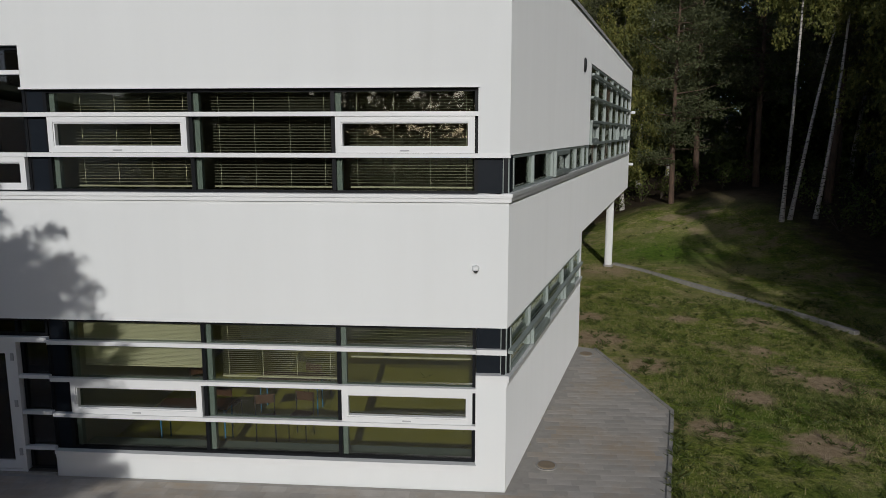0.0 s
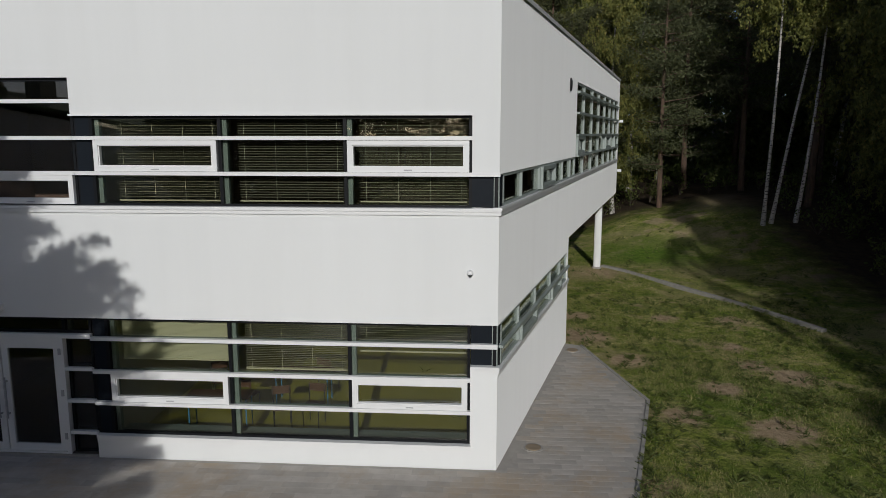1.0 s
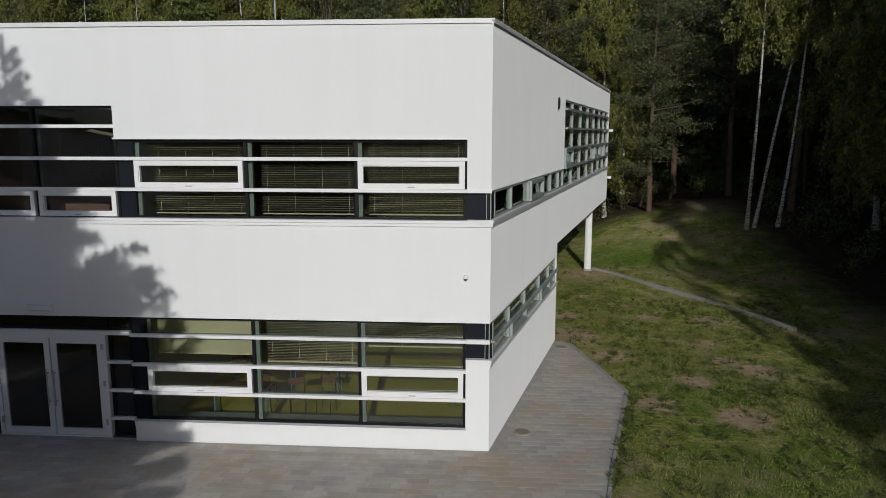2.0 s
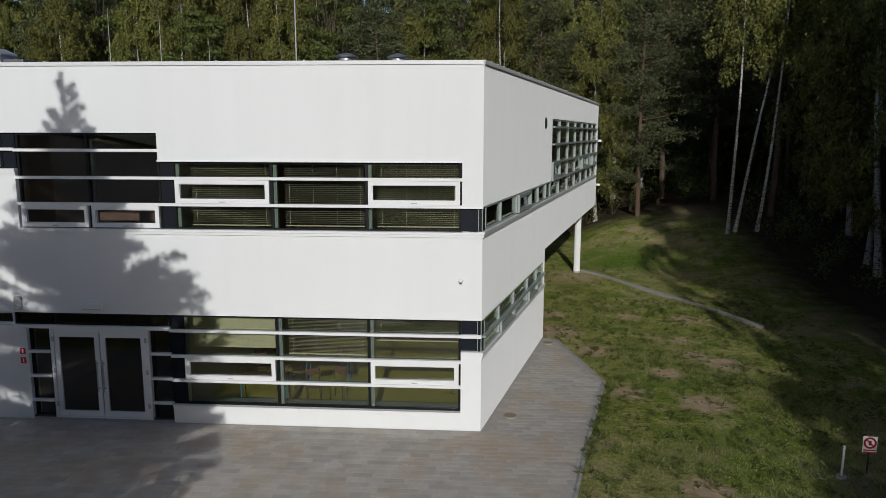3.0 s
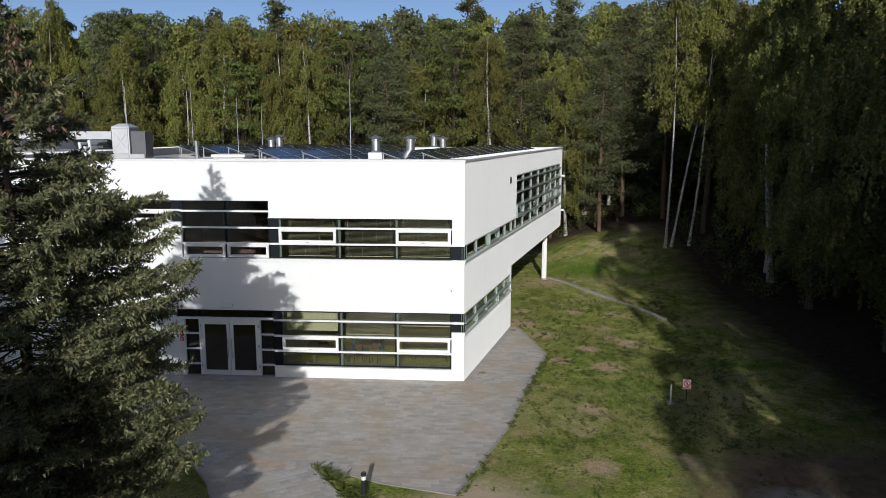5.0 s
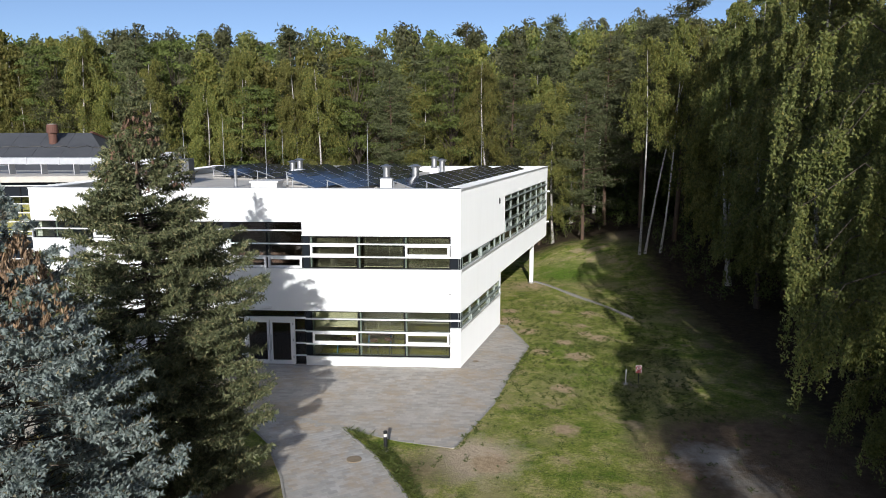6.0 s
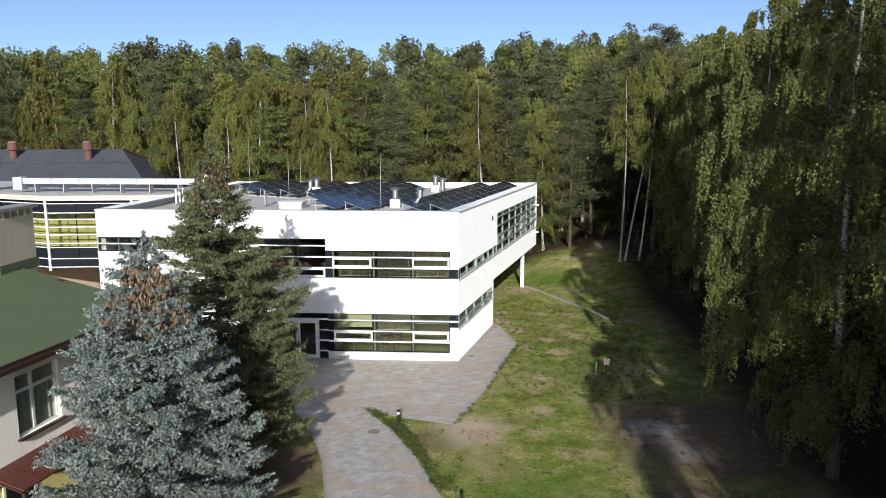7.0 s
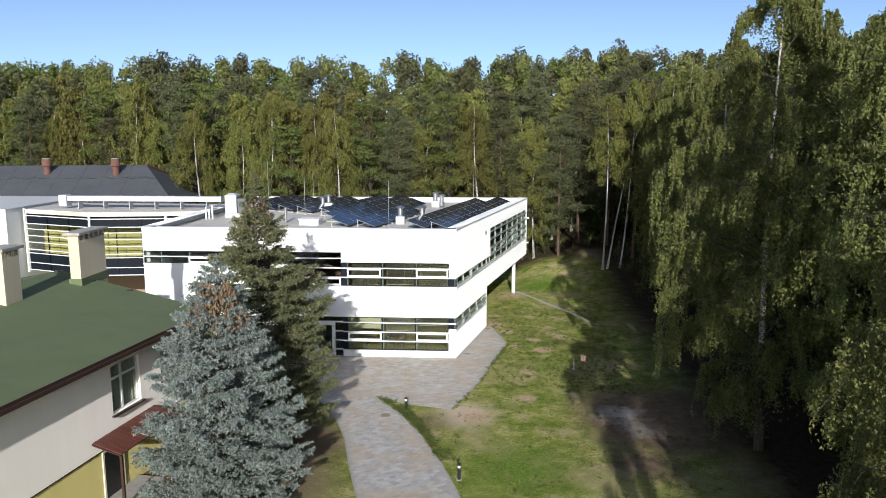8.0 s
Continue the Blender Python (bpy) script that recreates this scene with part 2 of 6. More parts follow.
def ground_material():
    k = Mat("lawn_and_soil")
    at = k.n("NewGeometry").outputs["Position"]
    base = k.ramp(k.noise(0.9, 8, 0.7, at=at), [(0.37, (0.140, 0.215, 0.030)), (0.51, (0.285, 0.325, 0.072)), (0.63, (0.50, 0.44, 0.21))])
    fine = k.ramp(k.noise(9, 8, 0.8, at=at), [(0.36, (0.34, 0.38, 0.30)), (0.50, (0.95, 0.95, 0.9)), (0.64, (1.6, 1.5, 1.4))])
    base = k.mix(1.0, base, fine, "MULTIPLY")
    dry = k.ramp(k.noise(0.16, 7, 0.62, at=at), [(0.49, (0, 0, 0)), (0.62, (1, 1, 1))])
    base = k.mix(k.math("MULTIPLY", dry, 0.7), base, (0.44, 0.37, 0.19))
    bare = k.ramp(k.noise(0.55, 5, 0.6, at=at), [(0.57, (0, 0, 0)), (0.65, (1, 1, 1))])
    sand = k.ramp(k.noise(5, 6, at=at), [(0.3, (0.43, 0.31, 0.19)), (0.7, (0.64, 0.49, 0.32))])
    base = k.mix(k.math("MULTIPLY", bare, 0.75), base, sand)
    # worn spots with ragged edges
    wob = k.math("MULTIPLY", k.math("SUBTRACT", k.noise(1.1, 6, 0.7, at=at), 0.5), 3.2)

    lush = k.ramp(k.noise(6, 7, 0.75, at=at), [(0.35, (0.075, 0.150, 0.016)), (0.65, (0.215, 0.330, 0.045))])

    def spot(x, y, r, col, base, hard=1.2):
        d = k.n("VectorMath", operation="DISTANCE")
        flat = k.n("VectorMath", operation="MULTIPLY")
        flat.inputs[1].default_value = (1, 1, 0)
        k.link(at, flat.inputs[0])
        k.link(flat.outputs[0], d.inputs[0])
        d.inputs[1].default_value = (x, y, 0)
        m = k.n("MapRange")
        m.inputs["From Min"].default_value, m.inputs["From Max"].default_value = r + hard, r - hard
        k.link(k.math("ADD", d.outputs["Value"], wob), m.inputs[0])
        return k.mix(m.outputs[0], base, col)

    base = spot(0.8, -9.6, 1.5, (0.64, 0.52, 0.38), base, 0.7)          # sandy tip of the forecourt
    for x, y, r in ((3.4, -15.8, 2.0), (6.0, -1.0, 1.1), (5.6, 4.2, 1.2), (7.4, 23.0, 2.4)):          # lush green spots
        base = spot(x, y, r, lush, base, 1.6)
    base = spot(-1.2, -10.6, 0.9, (0.20, 0.16, 0.09), base)
    base = spot(2.3, 9.0, 0.9, sand, base, 0.6)            # bare soil at the wall's end
    base = spot(4.2, 19.0, 1.4, sand, base, 0.8)
    soil = k.ramp(k.noise(1.6, 7, 0.7, at=at), [(0.3, (0.14, 0.095, 0.06)), (0.7, (0.31, 0.225, 0.145))])
    base = spot(11.2, -9.5, 4.4, soil, base, 1.0)
    base = spot(9.0, -14.8, 1.4, soil, base, 0.8)
    # white sand, its colour raised to stand for a sunlit gap
    base = spot(9.0, -9.0, 0.7, (0.62, 0.58, 0.52), base, 0.8)
    base = spot(9.6, -11.2, 0.5, (0.46, 0.42, 0.36), base, 0.7)
    base = spot(7.7, -1.7, 0.5, (0.26, 0.22, 0.17), base, 0.5)
    base = spot(14.5, 31.0, 2.4, (0.24, 0.18, 0.12), base, 1.6)
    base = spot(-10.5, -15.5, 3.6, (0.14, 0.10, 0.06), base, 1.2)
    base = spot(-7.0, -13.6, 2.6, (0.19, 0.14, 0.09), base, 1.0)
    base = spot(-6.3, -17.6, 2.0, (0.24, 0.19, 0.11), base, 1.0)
    wob = k.math("MULTIPLY", k.math("SUBTRACT", k.noise(2.6, 6, 0.7, at=at), 0.5), 1.5)
    for x, y, r in ((5.5, 11.2, 0.35), (7.6, 10.9, 0.4), (6.8, 8.1, 0.35), (6.8, 6.5, 0.45), (7.5, 5.6, 0.6), (4.0, 2.9, 0.4), (5.4, 4.6, 0.45),
                    (2.7, 11.3, 0.5), (2.7, 8.9, 0.7), (1.4, -10.0, 0.6), (4.2, -7.0, 0.4), (5.9, 2.1, 0.6), (4.6, -2.6, 0.4), (3.6, 6.6, 0.5)):
        base = spot(x, y, r + 0.08, sand, base, 0.2)
    wob = k.math("MULTIPLY", k.math("SUBTRACT", k.noise(1.1, 6, 0.7, at=at), 0.5), 3.2)
    # forest floor: leaf litter under the trees, and painted shade on the lawn's right
    sep = k.n("SeparateXYZ")
    k.link(at, sep.inputs[0])
    m1 = k.n("MapRange")
    m1.inputs["From Min"].default_value, m1.inputs["From Max"].default_value = 29, 33
    k.link(k.math("ADD", sep.outputs[1], wob), m1.inputs[0])
    # reaches left of the trees so its dark colour deepens the shade
    m2 = k.n("MapRange")
    m2.inputs["From Min"].default_value, m2.inputs["From Max"].default_value = 11.5, 15
    k.link(k.math("ADD", sep.outputs[0], wob), m2.inputs[0])
    litter_shade = k.ramp(k.noise(3, 7, 0.7, at=at), [(0.3, (0.030, 0.022, 0.014)), (0.7, (0.085, 0.06, 0.036))])
    base = k.mix(k.math("MAXIMUM", m1.outputs[0], m2.outputs[0]), base, litter_shade)
    k.bump(k.noise(7, 8, 0.8, at=at), 1.0, 0.12)
    return k.done(base, 0.95, spec=0.15)


GROUND = ground_material()


# ------------------------------------------------------------------ mesh helpers
def link_mesh(name, me, material, parent=None, label=""):
    ob = new(name, me)
    if material is not None and not me.materials:
        me.materials.append(material)
    if parent is not None:
        ob.parent = parent
    if label:
        ob["label"] = label
    return ob


def part(name, bm, material, parent=None, label=""):
    me = bpy.data.meshes.new(name)
    bmesh.ops.recalc_face_normals(bm, faces=bm.faces)
    bm.to_mesh(me)
    bm.free()
    return link_mesh(name, me, material, parent, label)


def thing(name, at, label, category, group="", rz=0.0):
    ob = new(name)
    ob.empty_display_size = 0.3
    ob.matrix_basis = pose(*at, 0, 0, rz)
    return tagged(ob, label, category, group)


def bx(bm, x0, x1, y0, y1, z0, z1, m=None):
    vs = [Vector((x, y, z)) for z in (z0, z1) for x, y in ((x0, y0), (x1, y0), (x1, y1), (x0, y1))]
    if m is not None:
        vs = [m @ v for v in vs]
    v = [bm.verts.new(p) for p in vs]
    for f in ((3, 2, 1, 0), (4, 5, 6, 7), (0, 1, 5, 4), (1, 2, 6, 5), (2, 3, 7, 6), (3, 0, 4, 7)):
        bm.faces.new([v[i] for i in f])
    return bm


def box(x0, x1, y0, y1, z0, z1, m=None, bevel=0.0):
    bm = bx(bmesh.new(), x0, x1, y0, y1, z0, z1, m)
    if bevel:
        bmesh.ops.bevel(bm, geom=bm.edges[:], offset=bevel, segments=2, affect="EDGES", profile=0.6)
    return bm


def ring(bm, x0, x1, z0, z1, w, y0, y1, m=None, wb=None):
    """A rectangular frame of width w in the local xz plane."""
    wb = wb or w
    bx(bm, x0, x1, y0, y1, z1 - w, z1, m)
    bx(bm, x0, x1, y0, y1, z0, z0 + wb, m)
    bx(bm, x0, x0 + w, y0, y1, z0 + wb, z1 - w, m)
    bx(bm, x1 - w, x1, y0, y1, z0 + wb, z1 - w, m)
    return bm


def lathe(profile, n=16, bm=None, m=None):
    """A turned body from (radius, z) pairs."""
    bm = bm or bmesh.new()
    rows = []
    for r, z in profile:
        row = []
        for i in range(n):
            a = 2 * math.pi * i / n
            p = Vector((r * math.cos(a), r * math.sin(a), z))
            row.append(bm.verts.new(m @ p if m else p))
        rows.append(row)
    for a, b in zip(rows, rows[1:]):
        for i in range(n):
            bm.faces.new((a[i], a[(i + 1) % n], b[(i + 1) % n], b[i]))
    bm.faces.new(rows[0][::-1])
    bm.faces.new(rows[-1])
    return bm


def prism(points, z0, z1, bm=None):
    """A flat-topped body over a plan polygon."""
    bm = bm or bmesh.new()
    lo = [bm.verts.new((x, y, z0)) for x, y in points]
    hi = [bm.verts.new((x, y, z1)) for x, y in points]
    bm.faces.new(lo[::-1])
    bm.faces.new(hi)
    n = len(points)
    for i in range(n):
        bm.faces.new((lo[i], lo[(i + 1) % n], hi[(i + 1) % n], hi[i]))
    return bm


def wall_mesh(us, zs, solid, thick, m):
    """A wall with real openings: local u along, y into the wall, z up; solid(u, z) tells where wall stands."""
    bm = bmesh.new()
    nu, nz = len(us) - 1, len(zs) - 1
    fill = [[solid((us[i] + us[i + 1]) / 2, (zs[j] + zs[j + 1]) / 2) for j in range(nz)] for i in range(nu)]
    verts = {}

    def v(i, j, k):
        if (i, j, k) not in verts:
            verts[i, j, k] = bm.verts.new(m @ Vector((us[i], thick * k, zs[j])))
        return verts[i, j, k]

    def on(i, j):
        return 0 <= i < nu and 0 <= j < nz and fill[i][j]

    for i in range(nu):
        for j in range(nz):
            if not fill[i][j]:
                continue
            bm.faces.new((v(i, j, 0), v(i + 1, j, 0), v(i + 1, j + 1, 0), v(i, j + 1, 0)))
            bm.faces.new((v(i, j + 1, 1), v(i + 1, j + 1, 1), v(i + 1, j, 1), v(i, j, 1)))
            for di, dj, a, b in ((-1, 0, (i, j), (i, j + 1)), (1, 0, (i + 1, j), (i + 1, j + 1)), (0, -1, (i, j), (i + 1, j)), (0, 1, (i, j + 1), (i + 1, j + 1))):
                if not on(i + di, j + dj):
                    bm.faces.new((v(*a, 0), v(*b, 0), v(*b, 1), v(*a, 1)))
    return bm


def fast_mesh(name, verts, faces, material, smooth_faces=False):
    """A mesh from numpy arrays; every face has as many corners as faces has columns."""
    verts, faces = np.asarray(verts, dtype=np.float32), np.asarray(faces, dtype=np.int32)
    me = bpy.data.meshes.new(name)
    me.vertices.add(len(verts))
    me.vertices.foreach_set("co", verts.ravel())
    k = faces.shape[1]
    me.loops.add(faces.size)
    me.loops.foreach_set("vertex_index", faces.ravel())
    me.polygons.add(len(faces))
    me.polygons.foreach_set("loop_start", np.arange(0, faces.size, k, dtype=np.int32))
    me.polygons.foreach_set("loop_total", np.full(len(faces), k, dtype=np.int32))
    me.polygons.foreach_set("use_smooth", np.full(len(faces), smooth_faces, dtype=bool))
    me.update(calc_edges=True)
    me.validate()
    me.materials.append(material)
    return me


# ------------------------------------------------------------------ ground
def smooth(a, b, v):
    t = np.clip((np.asarray(v, dtype=float) - a) / (b - a), 0, 1)
    return t * t * (3 - 2 * t)


def ground_z(x, y):
    """The ground: level round the school, rising to the wood."""
    z = 1.5 * smooth(20, 32, y) * smooth(4, 9.5, x) + 0.9 * smooth(9, 14, x) * smooth(14, 25, y)
    z = z + 1.3 * smooth(30, 42, y) * (1 - smooth(4, 9.5, x)) * 0.6
    z = z + 6.5 * smooth(50, 112, y)
    bumpy = 0.05 * np.sin(x * 0.9 + 1.3) * np.sin(y * 0.7) * smooth(3.5, 6, x)
    return z + bumpy


def axis(lo, hi, fine_lo, fine_hi, step):
    mid = list(np.arange(fine_lo, fine_hi + 0.01, step))
    out = [fine_hi + (hi - fine_hi) * (i / 10) ** 2 for i in range(1, 11)]
    inn = [fine_lo + (lo - fine_lo) * (i / 10) ** 2 for i in range(10, 0, -1)]
    return np.array(inn + mid + out)


gx, gy = axis(-900, 900, -45, 45, 0.9), axis(-700, 1200, -60, 70, 0.9)
GX, GY = np.meshgrid(gx, gy, indexing="ij")
gverts = np.stack([GX, GY, ground_z(GX, GY)], -1).reshape(-1, 3)
ii, jj = np.meshgrid(np.arange(len(gx) - 1), np.arange(len(gy) - 1), indexing="ij")
g0 = (ii * len(gy) + jj).ravel()
gfaces = np.stack([g0, g0 + len(gy), g0 + len(gy) + 1, g0 + 1], -1)
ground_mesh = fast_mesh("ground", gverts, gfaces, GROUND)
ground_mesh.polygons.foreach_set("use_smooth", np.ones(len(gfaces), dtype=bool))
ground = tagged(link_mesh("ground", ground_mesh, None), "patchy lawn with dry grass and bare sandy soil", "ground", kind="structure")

# ------------------------------------------------------------------ school building
SKEW = math.atan(0.25)                                   # the side wall leans off the square
SDIR = Vector((math.sin(SKEW), math.cos(SKEW), 0))
FRONT = Matrix.Identity(4)
SIDE = Matrix.Rotation(math.radians(90) - SKEW, 4, "Z")  # local u runs along the side wall, y goes into the building
H_TOP, ROOF_Z, LEFT, SIDE_LEN = 8.55, 8.12, -20.7, 24.6
BACK_R = SDIR * SIDE_LEN
school = thing("school_building", (0, 0, 0), "white rendered two-storey school with ribbon windows and flat roof", "building")


def inside(u, z, holes):
    return any(a < u < b and c < z < d for a, b, c, d in holes)


FRONT_HOLES = [(-11.36, 0.05, 2.38, 2.71), (-11.04, -7.19, 0.0, 2.40), (-7.48, -0.48, 0.45, 2.71), (-0.49, 0.05, 1.95, 2.71), (LEFT + 0.4, -11.36, 2.38, 2.71),
               (LEFT + 0.02, -10.95, 6.16, 7.0), (-10.96, -7.5, 4.76, 7.0), (-7.51, -0.47, 4.76, 6.35), (-0.48, 0.05, 4.78, 5.36)]
# white upstand under the door's right-hand light stays solid
def front_solid(u, z):
    if -7.47 < u < -7.0 and z < 0.45:
        return True
    return not inside(u, z, FRONT_HOLES)


fu = sorted({LEFT, LEFT + 0.02, LEFT + 0.4, -11.36, -11.04, -10.96, -10.95, -7.51, -7.5, -7.48, -7.47, -7.19, -0.49, -0.48, -0.47, 0.0})
fz = sorted({0.0, 0.45, 1.95, 2.38, 2.40, 2.71, 4.76, 4.78, 5.36, 6.16, 6.35, 7.0, H_TOP})
part("front_wall", wall_mesh(fu, fz, front_solid, 0.32, FRONT), WHITE, school)

SIDE_HOLES = [(-0.05, 8.25, 1.90, 2.71), (-0.05, 9.4, 4.78, 5.36), (9.39, 23.95, 4.74, 7.5)]


def side_solid(u, z):
    if u > 8.45 and z < 3.1:
        return False
    return not inside(u, z, SIDE_HOLES)


part("side_wall", wall_mesh([0, 8.25, 8.45, 9.39, 9.4, 23.95, SIDE_LEN], [0, 1.90, 2.71, 3.1, 4.74, 4.78, 5.36, 7.5, H_TOP], side_solid, 0.32, SIDE), WHITE, school)
# ground-floor end wall under the overhang, rear and left walls
ex, ey = SDIR.x * 8.45, SDIR.y * 8.45
part("rear_wall", box(LEFT, ex - 0.16, ey - 0.3, ey, 0, 3.1), WHITE, school)
part("rear_wall", box(LEFT + 0.3, BACK_R.x - 0.1, BACK_R.y - 0.32, BACK_R.y - 0.02, 3.4, H_TOP), WHITE, school)
part("end_wall", box(LEFT, LEFT + 0.32, 0.33, BACK_R.y - 0.33, 0.0, H_TOP), WHITE, school)
# the overhanging floor slab, white plaster below
part("soffit", prism([(LEFT + 0.4, ey + 0.01), (ex - 0.35, ey + 0.01), (BACK_R.x - 0.36, BACK_R.y - 0.33), (LEFT + 0.4, BACK_R.y - 0.33)], 3.1, 3.4), WHITE, school)
inner_plan = [(LEFT + 0.33, 0.33), (-0.26, 0.33), (BACK_R.x - 0.42, BACK_R.y - 0.34), (LEFT + 0.33, BACK_R.y - 0.34)]
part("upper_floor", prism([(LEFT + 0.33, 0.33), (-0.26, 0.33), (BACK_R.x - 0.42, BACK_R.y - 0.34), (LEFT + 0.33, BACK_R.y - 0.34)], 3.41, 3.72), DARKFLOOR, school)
part("flat_roof", prism(inner_plan, 7.7, ROOF_Z), FLATROOF, school, "pale grey roof membrane")
lower = [(LEFT + 0.33, 0.33), (-0.26, 0.33), (ex - 0.40, ey - 0.31), (LEFT + 0.33, ey - 0.31)]
part("ceiling", prism(lower, 3.12, 3.40), INNER, school)
part("classroom_floor", prism([(-7.2, 0.34), (-0.26, 0.34), (ex - 0.42, ey - 0.32), (-7.2, ey - 0.32)], 0.0, 0.10), LINO, school, "olive green lino floor")
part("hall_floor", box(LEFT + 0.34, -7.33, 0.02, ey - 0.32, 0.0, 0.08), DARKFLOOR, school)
part("partition", box(-7.33, -7.2, 0.34, ey - 0.32, 0.0, 3.11), INNER, school)
part("partition", box(-11.6, -11.45, 0.34, ey - 0.32, 0.09, 3.11), DARKWALL, school)
part("partition", box(-11.44, -7.34, 5.2, 5.3, 0.09, 3.11), DARKWALL, school)
part("partition", box(-7.42, -7.3, 0.34, 7.2, 3.73, 7.69), INNER, school)
part("partition", box(-16, 0.9, 7.2, 7.32, 3.73, 7.69), DARKWALL, school)
part("partition", box(-13.2, -13.08, 0.34, 7.19, 3.73, 7.69), DARKWALL, school)
part("partition", box(-2.0, -1.88, 7.33, 23.9, 3.73, 7.69), INNER, school)

# copings: sheet-metal caps on the parapet, in lengths with upstanding seams
def coping(parent, m, length, width, seam):
    bm = bmesh.new()
    bx(bm, -0.03, length + 0.03, -0.035, width, H_TOP, H_TOP + 0.035, m)
    bx(bm, -0.03, length + 0.03, -0.035, -0.028, H_TOP - 0.05, H_TOP, m)
    ob = part("coping", bm, COPING, parent, "white sheet-metal coping")
    for i in range(1, int(length / seam)):
        part("seam", bx(bmesh.new(), i * seam - 0.012, i * seam + 0.012, -0.03, width - 0.01, H_TOP + 0.035, H_TOP + 0.055, m), COPING, ob)
    return ob


coping(school, Matrix.Translation((LEFT + 0.7, 0, 0)), -LEFT - 0.75, 0.40, 2.0)
coping(school, SIDE, SIDE_LEN, 0.75, 0.6)
coping(school, Matrix.Translation((LEFT, BACK_R.y, 0)) @ Matrix.Rotation(math.radians(-90), 4, "Z"), BACK_R.y, 0.9, 0.6)
bm = bx(bmesh.new(), LEFT + 1.0, BACK_R.x - 0.85, BACK_R.y - 0.4, BACK_R.y + 0.02, H_TOP, H_TOP + 0.03)
part("coping", bm, COPING, school, "white sheet-metal coping")

# ---- windows
def sill(parent, m, u0, u1, z, out=0.06):
    """Folded white metal sill: upper lip, drop and lower moulding."""
    bm = bmesh.new()
    bx(bm, u0, u1, -out, 0.10, z - 0.055, z, m)
    bx(bm, u0, u1, -out + 0.02, -0.002, z - 0.12, z - 0.058, m)
    part("sill", bm, FRAME, parent, "white metal sill")


def glazing(m, u0, u1, z0, z1, posts, bars, sashes=(), panels=(), tint=None, bar_ends=None, bar_mat=None, post_mat=None, bar_h=0.066, inner=True):
    """A ribbon window: dark posts, pale cover bars right across, glass between them, opening sashes and blank panels."""
    tint, bar_mat, post_mat = tint or GLASS, bar_mat or FRAME, post_mat or DARKFRAME
    edges = sorted({u0, u1, *posts})
    rows = sorted({z0, z1, *bars})
    bm = bmesh.new()
    ring(bm, u0, u1, z0, z1, 0.05, 0.09, 0.19, m)
    win = part("window", bm, post_mat, school, "ribbon window with white bars and dark posts")
    for u in posts:
        part("post", bx(bmesh.new(), u - 0.03, u + 0.028, 0.07, 0.20, z0 + 0.05, z1 - 0.05, m), post_mat, win)
        if inner:
            part("inner_post", bx(bmesh.new(), u + 0.03, u + 0.11, 0.145, 0.24, z0 + 0.05, z1 - 0.05, m), GREYFRAME, win, "grey-green inner post")
    lo, hi = bar_ends or (u0, u1)
    for z in bars:
        part("bar", bx(bmesh.new(), lo, hi, -0.012, 0.068, z - bar_h / 2, z + bar_h / 2, m), bar_mat, win, "white cover bar")
        part("inner_bar", bx(bmesh.new(), u0 + 0.05, u1 - 0.05, 0.14, 0.21, z - 0.035, z + 0.02, m), GREYFRAME, win)
    for a, b in zip(edges, edges[1:]):
        for c, d in zip(rows, rows[1:]):
            mu, mz = (a + b) / 2, (c + d) / 2
            if any(p[0] < mu < p[1] and p[2] < mz < p[3] for p in panels):
                part("panel", bx(bmesh.new(), a + 0.03, b - 0.03, 0.085, 0.13, c + 0.02, d - 0.02, m), PANEL, win, "anthracite blank panel")
                continue
            pane = part("pane", bx(bmesh.new(), a + 0.03, b - 0.03, 0.118, 0.132, c + 0.02, d - 0.02, m), tint, win)
            pane.visible_shadow = False
            for s in sashes:
                if s[0] < mu < s[1] and s[2] < mz < s[3]:
                    bm = ring(bmesh.new(), a + 0.045, b - 0.045, c + bar_h / 2 + 0.004, d - bar_h / 2 - 0.004, 0.085, 0.01, 0.105, m)
                    ring(bm, a + 0.129, b - 0.129, c + 0.12, d - 0.12, 0.02, 0.03, 0.107, m)
                    sash = part("sash", bm, bar_mat, win, "white opening sash")
                    part("handle", bx(bmesh.new(), mu - 0.07, mu + 0.07, -0.002, 0.009, c + bar_h / 2 + 0.03, c + bar_h / 2 + 0.05, m), STEEL, win)
    return win


# ground floor classroom
glazing(FRONT, -7.46, -0.485, 0.455, 2.705, (-7.18, -4.87, -2.66), (1.08, 1.69, 2.32), sashes=((-7.18, -4.87, 1.08, 1.69), (-2.66, -0.4, 1.08, 1.69)),
        panels=((-7.5, -7.18, 0, 3),), bar_ends=(-7.46, -0.47))
sill(school, FRONT, -7.47, -0.46, 0.46, 0.035)
# corner panel and its bar on the ground floor
cp = part("corner_panel", box(-0.475, -0.05, 0.085, 0.13, 1.96, 2.70), PANEL, school, "anthracite blank panel")
part("bar", box(-0.475, 0.0, -0.012, 0.07, 2.28, 2.365), FRAME, cp)
part("corner_post", box(-0.085, -0.02, 0.03, 0.12, 1.96, 2.70), DARKFRAME, school)
sill(school, FRONT, -0.48, 0.035, 1.96, 0.045)
# transom band and entrance
glazing(FRONT, -11.35, -7.48, 2.40, 2.705, (-10.45, -8.0), (), panels=((-11.36, -11.0, 0, 3),), tint=DARKGLASS)
part("band_bar", box(-11.38, -7.46, -0.015, 0.075, 2.32, 2.40), FRAME, school, "white cover bar")
for a, b in ((-11.03, -10.49), (-7.98, -7.47)):
    glazing(FRONT, a, b, 0.06, 2.32, (), (0.49, 1.11, 1.73), tint=DARKGLASS, bar_h=0.06)


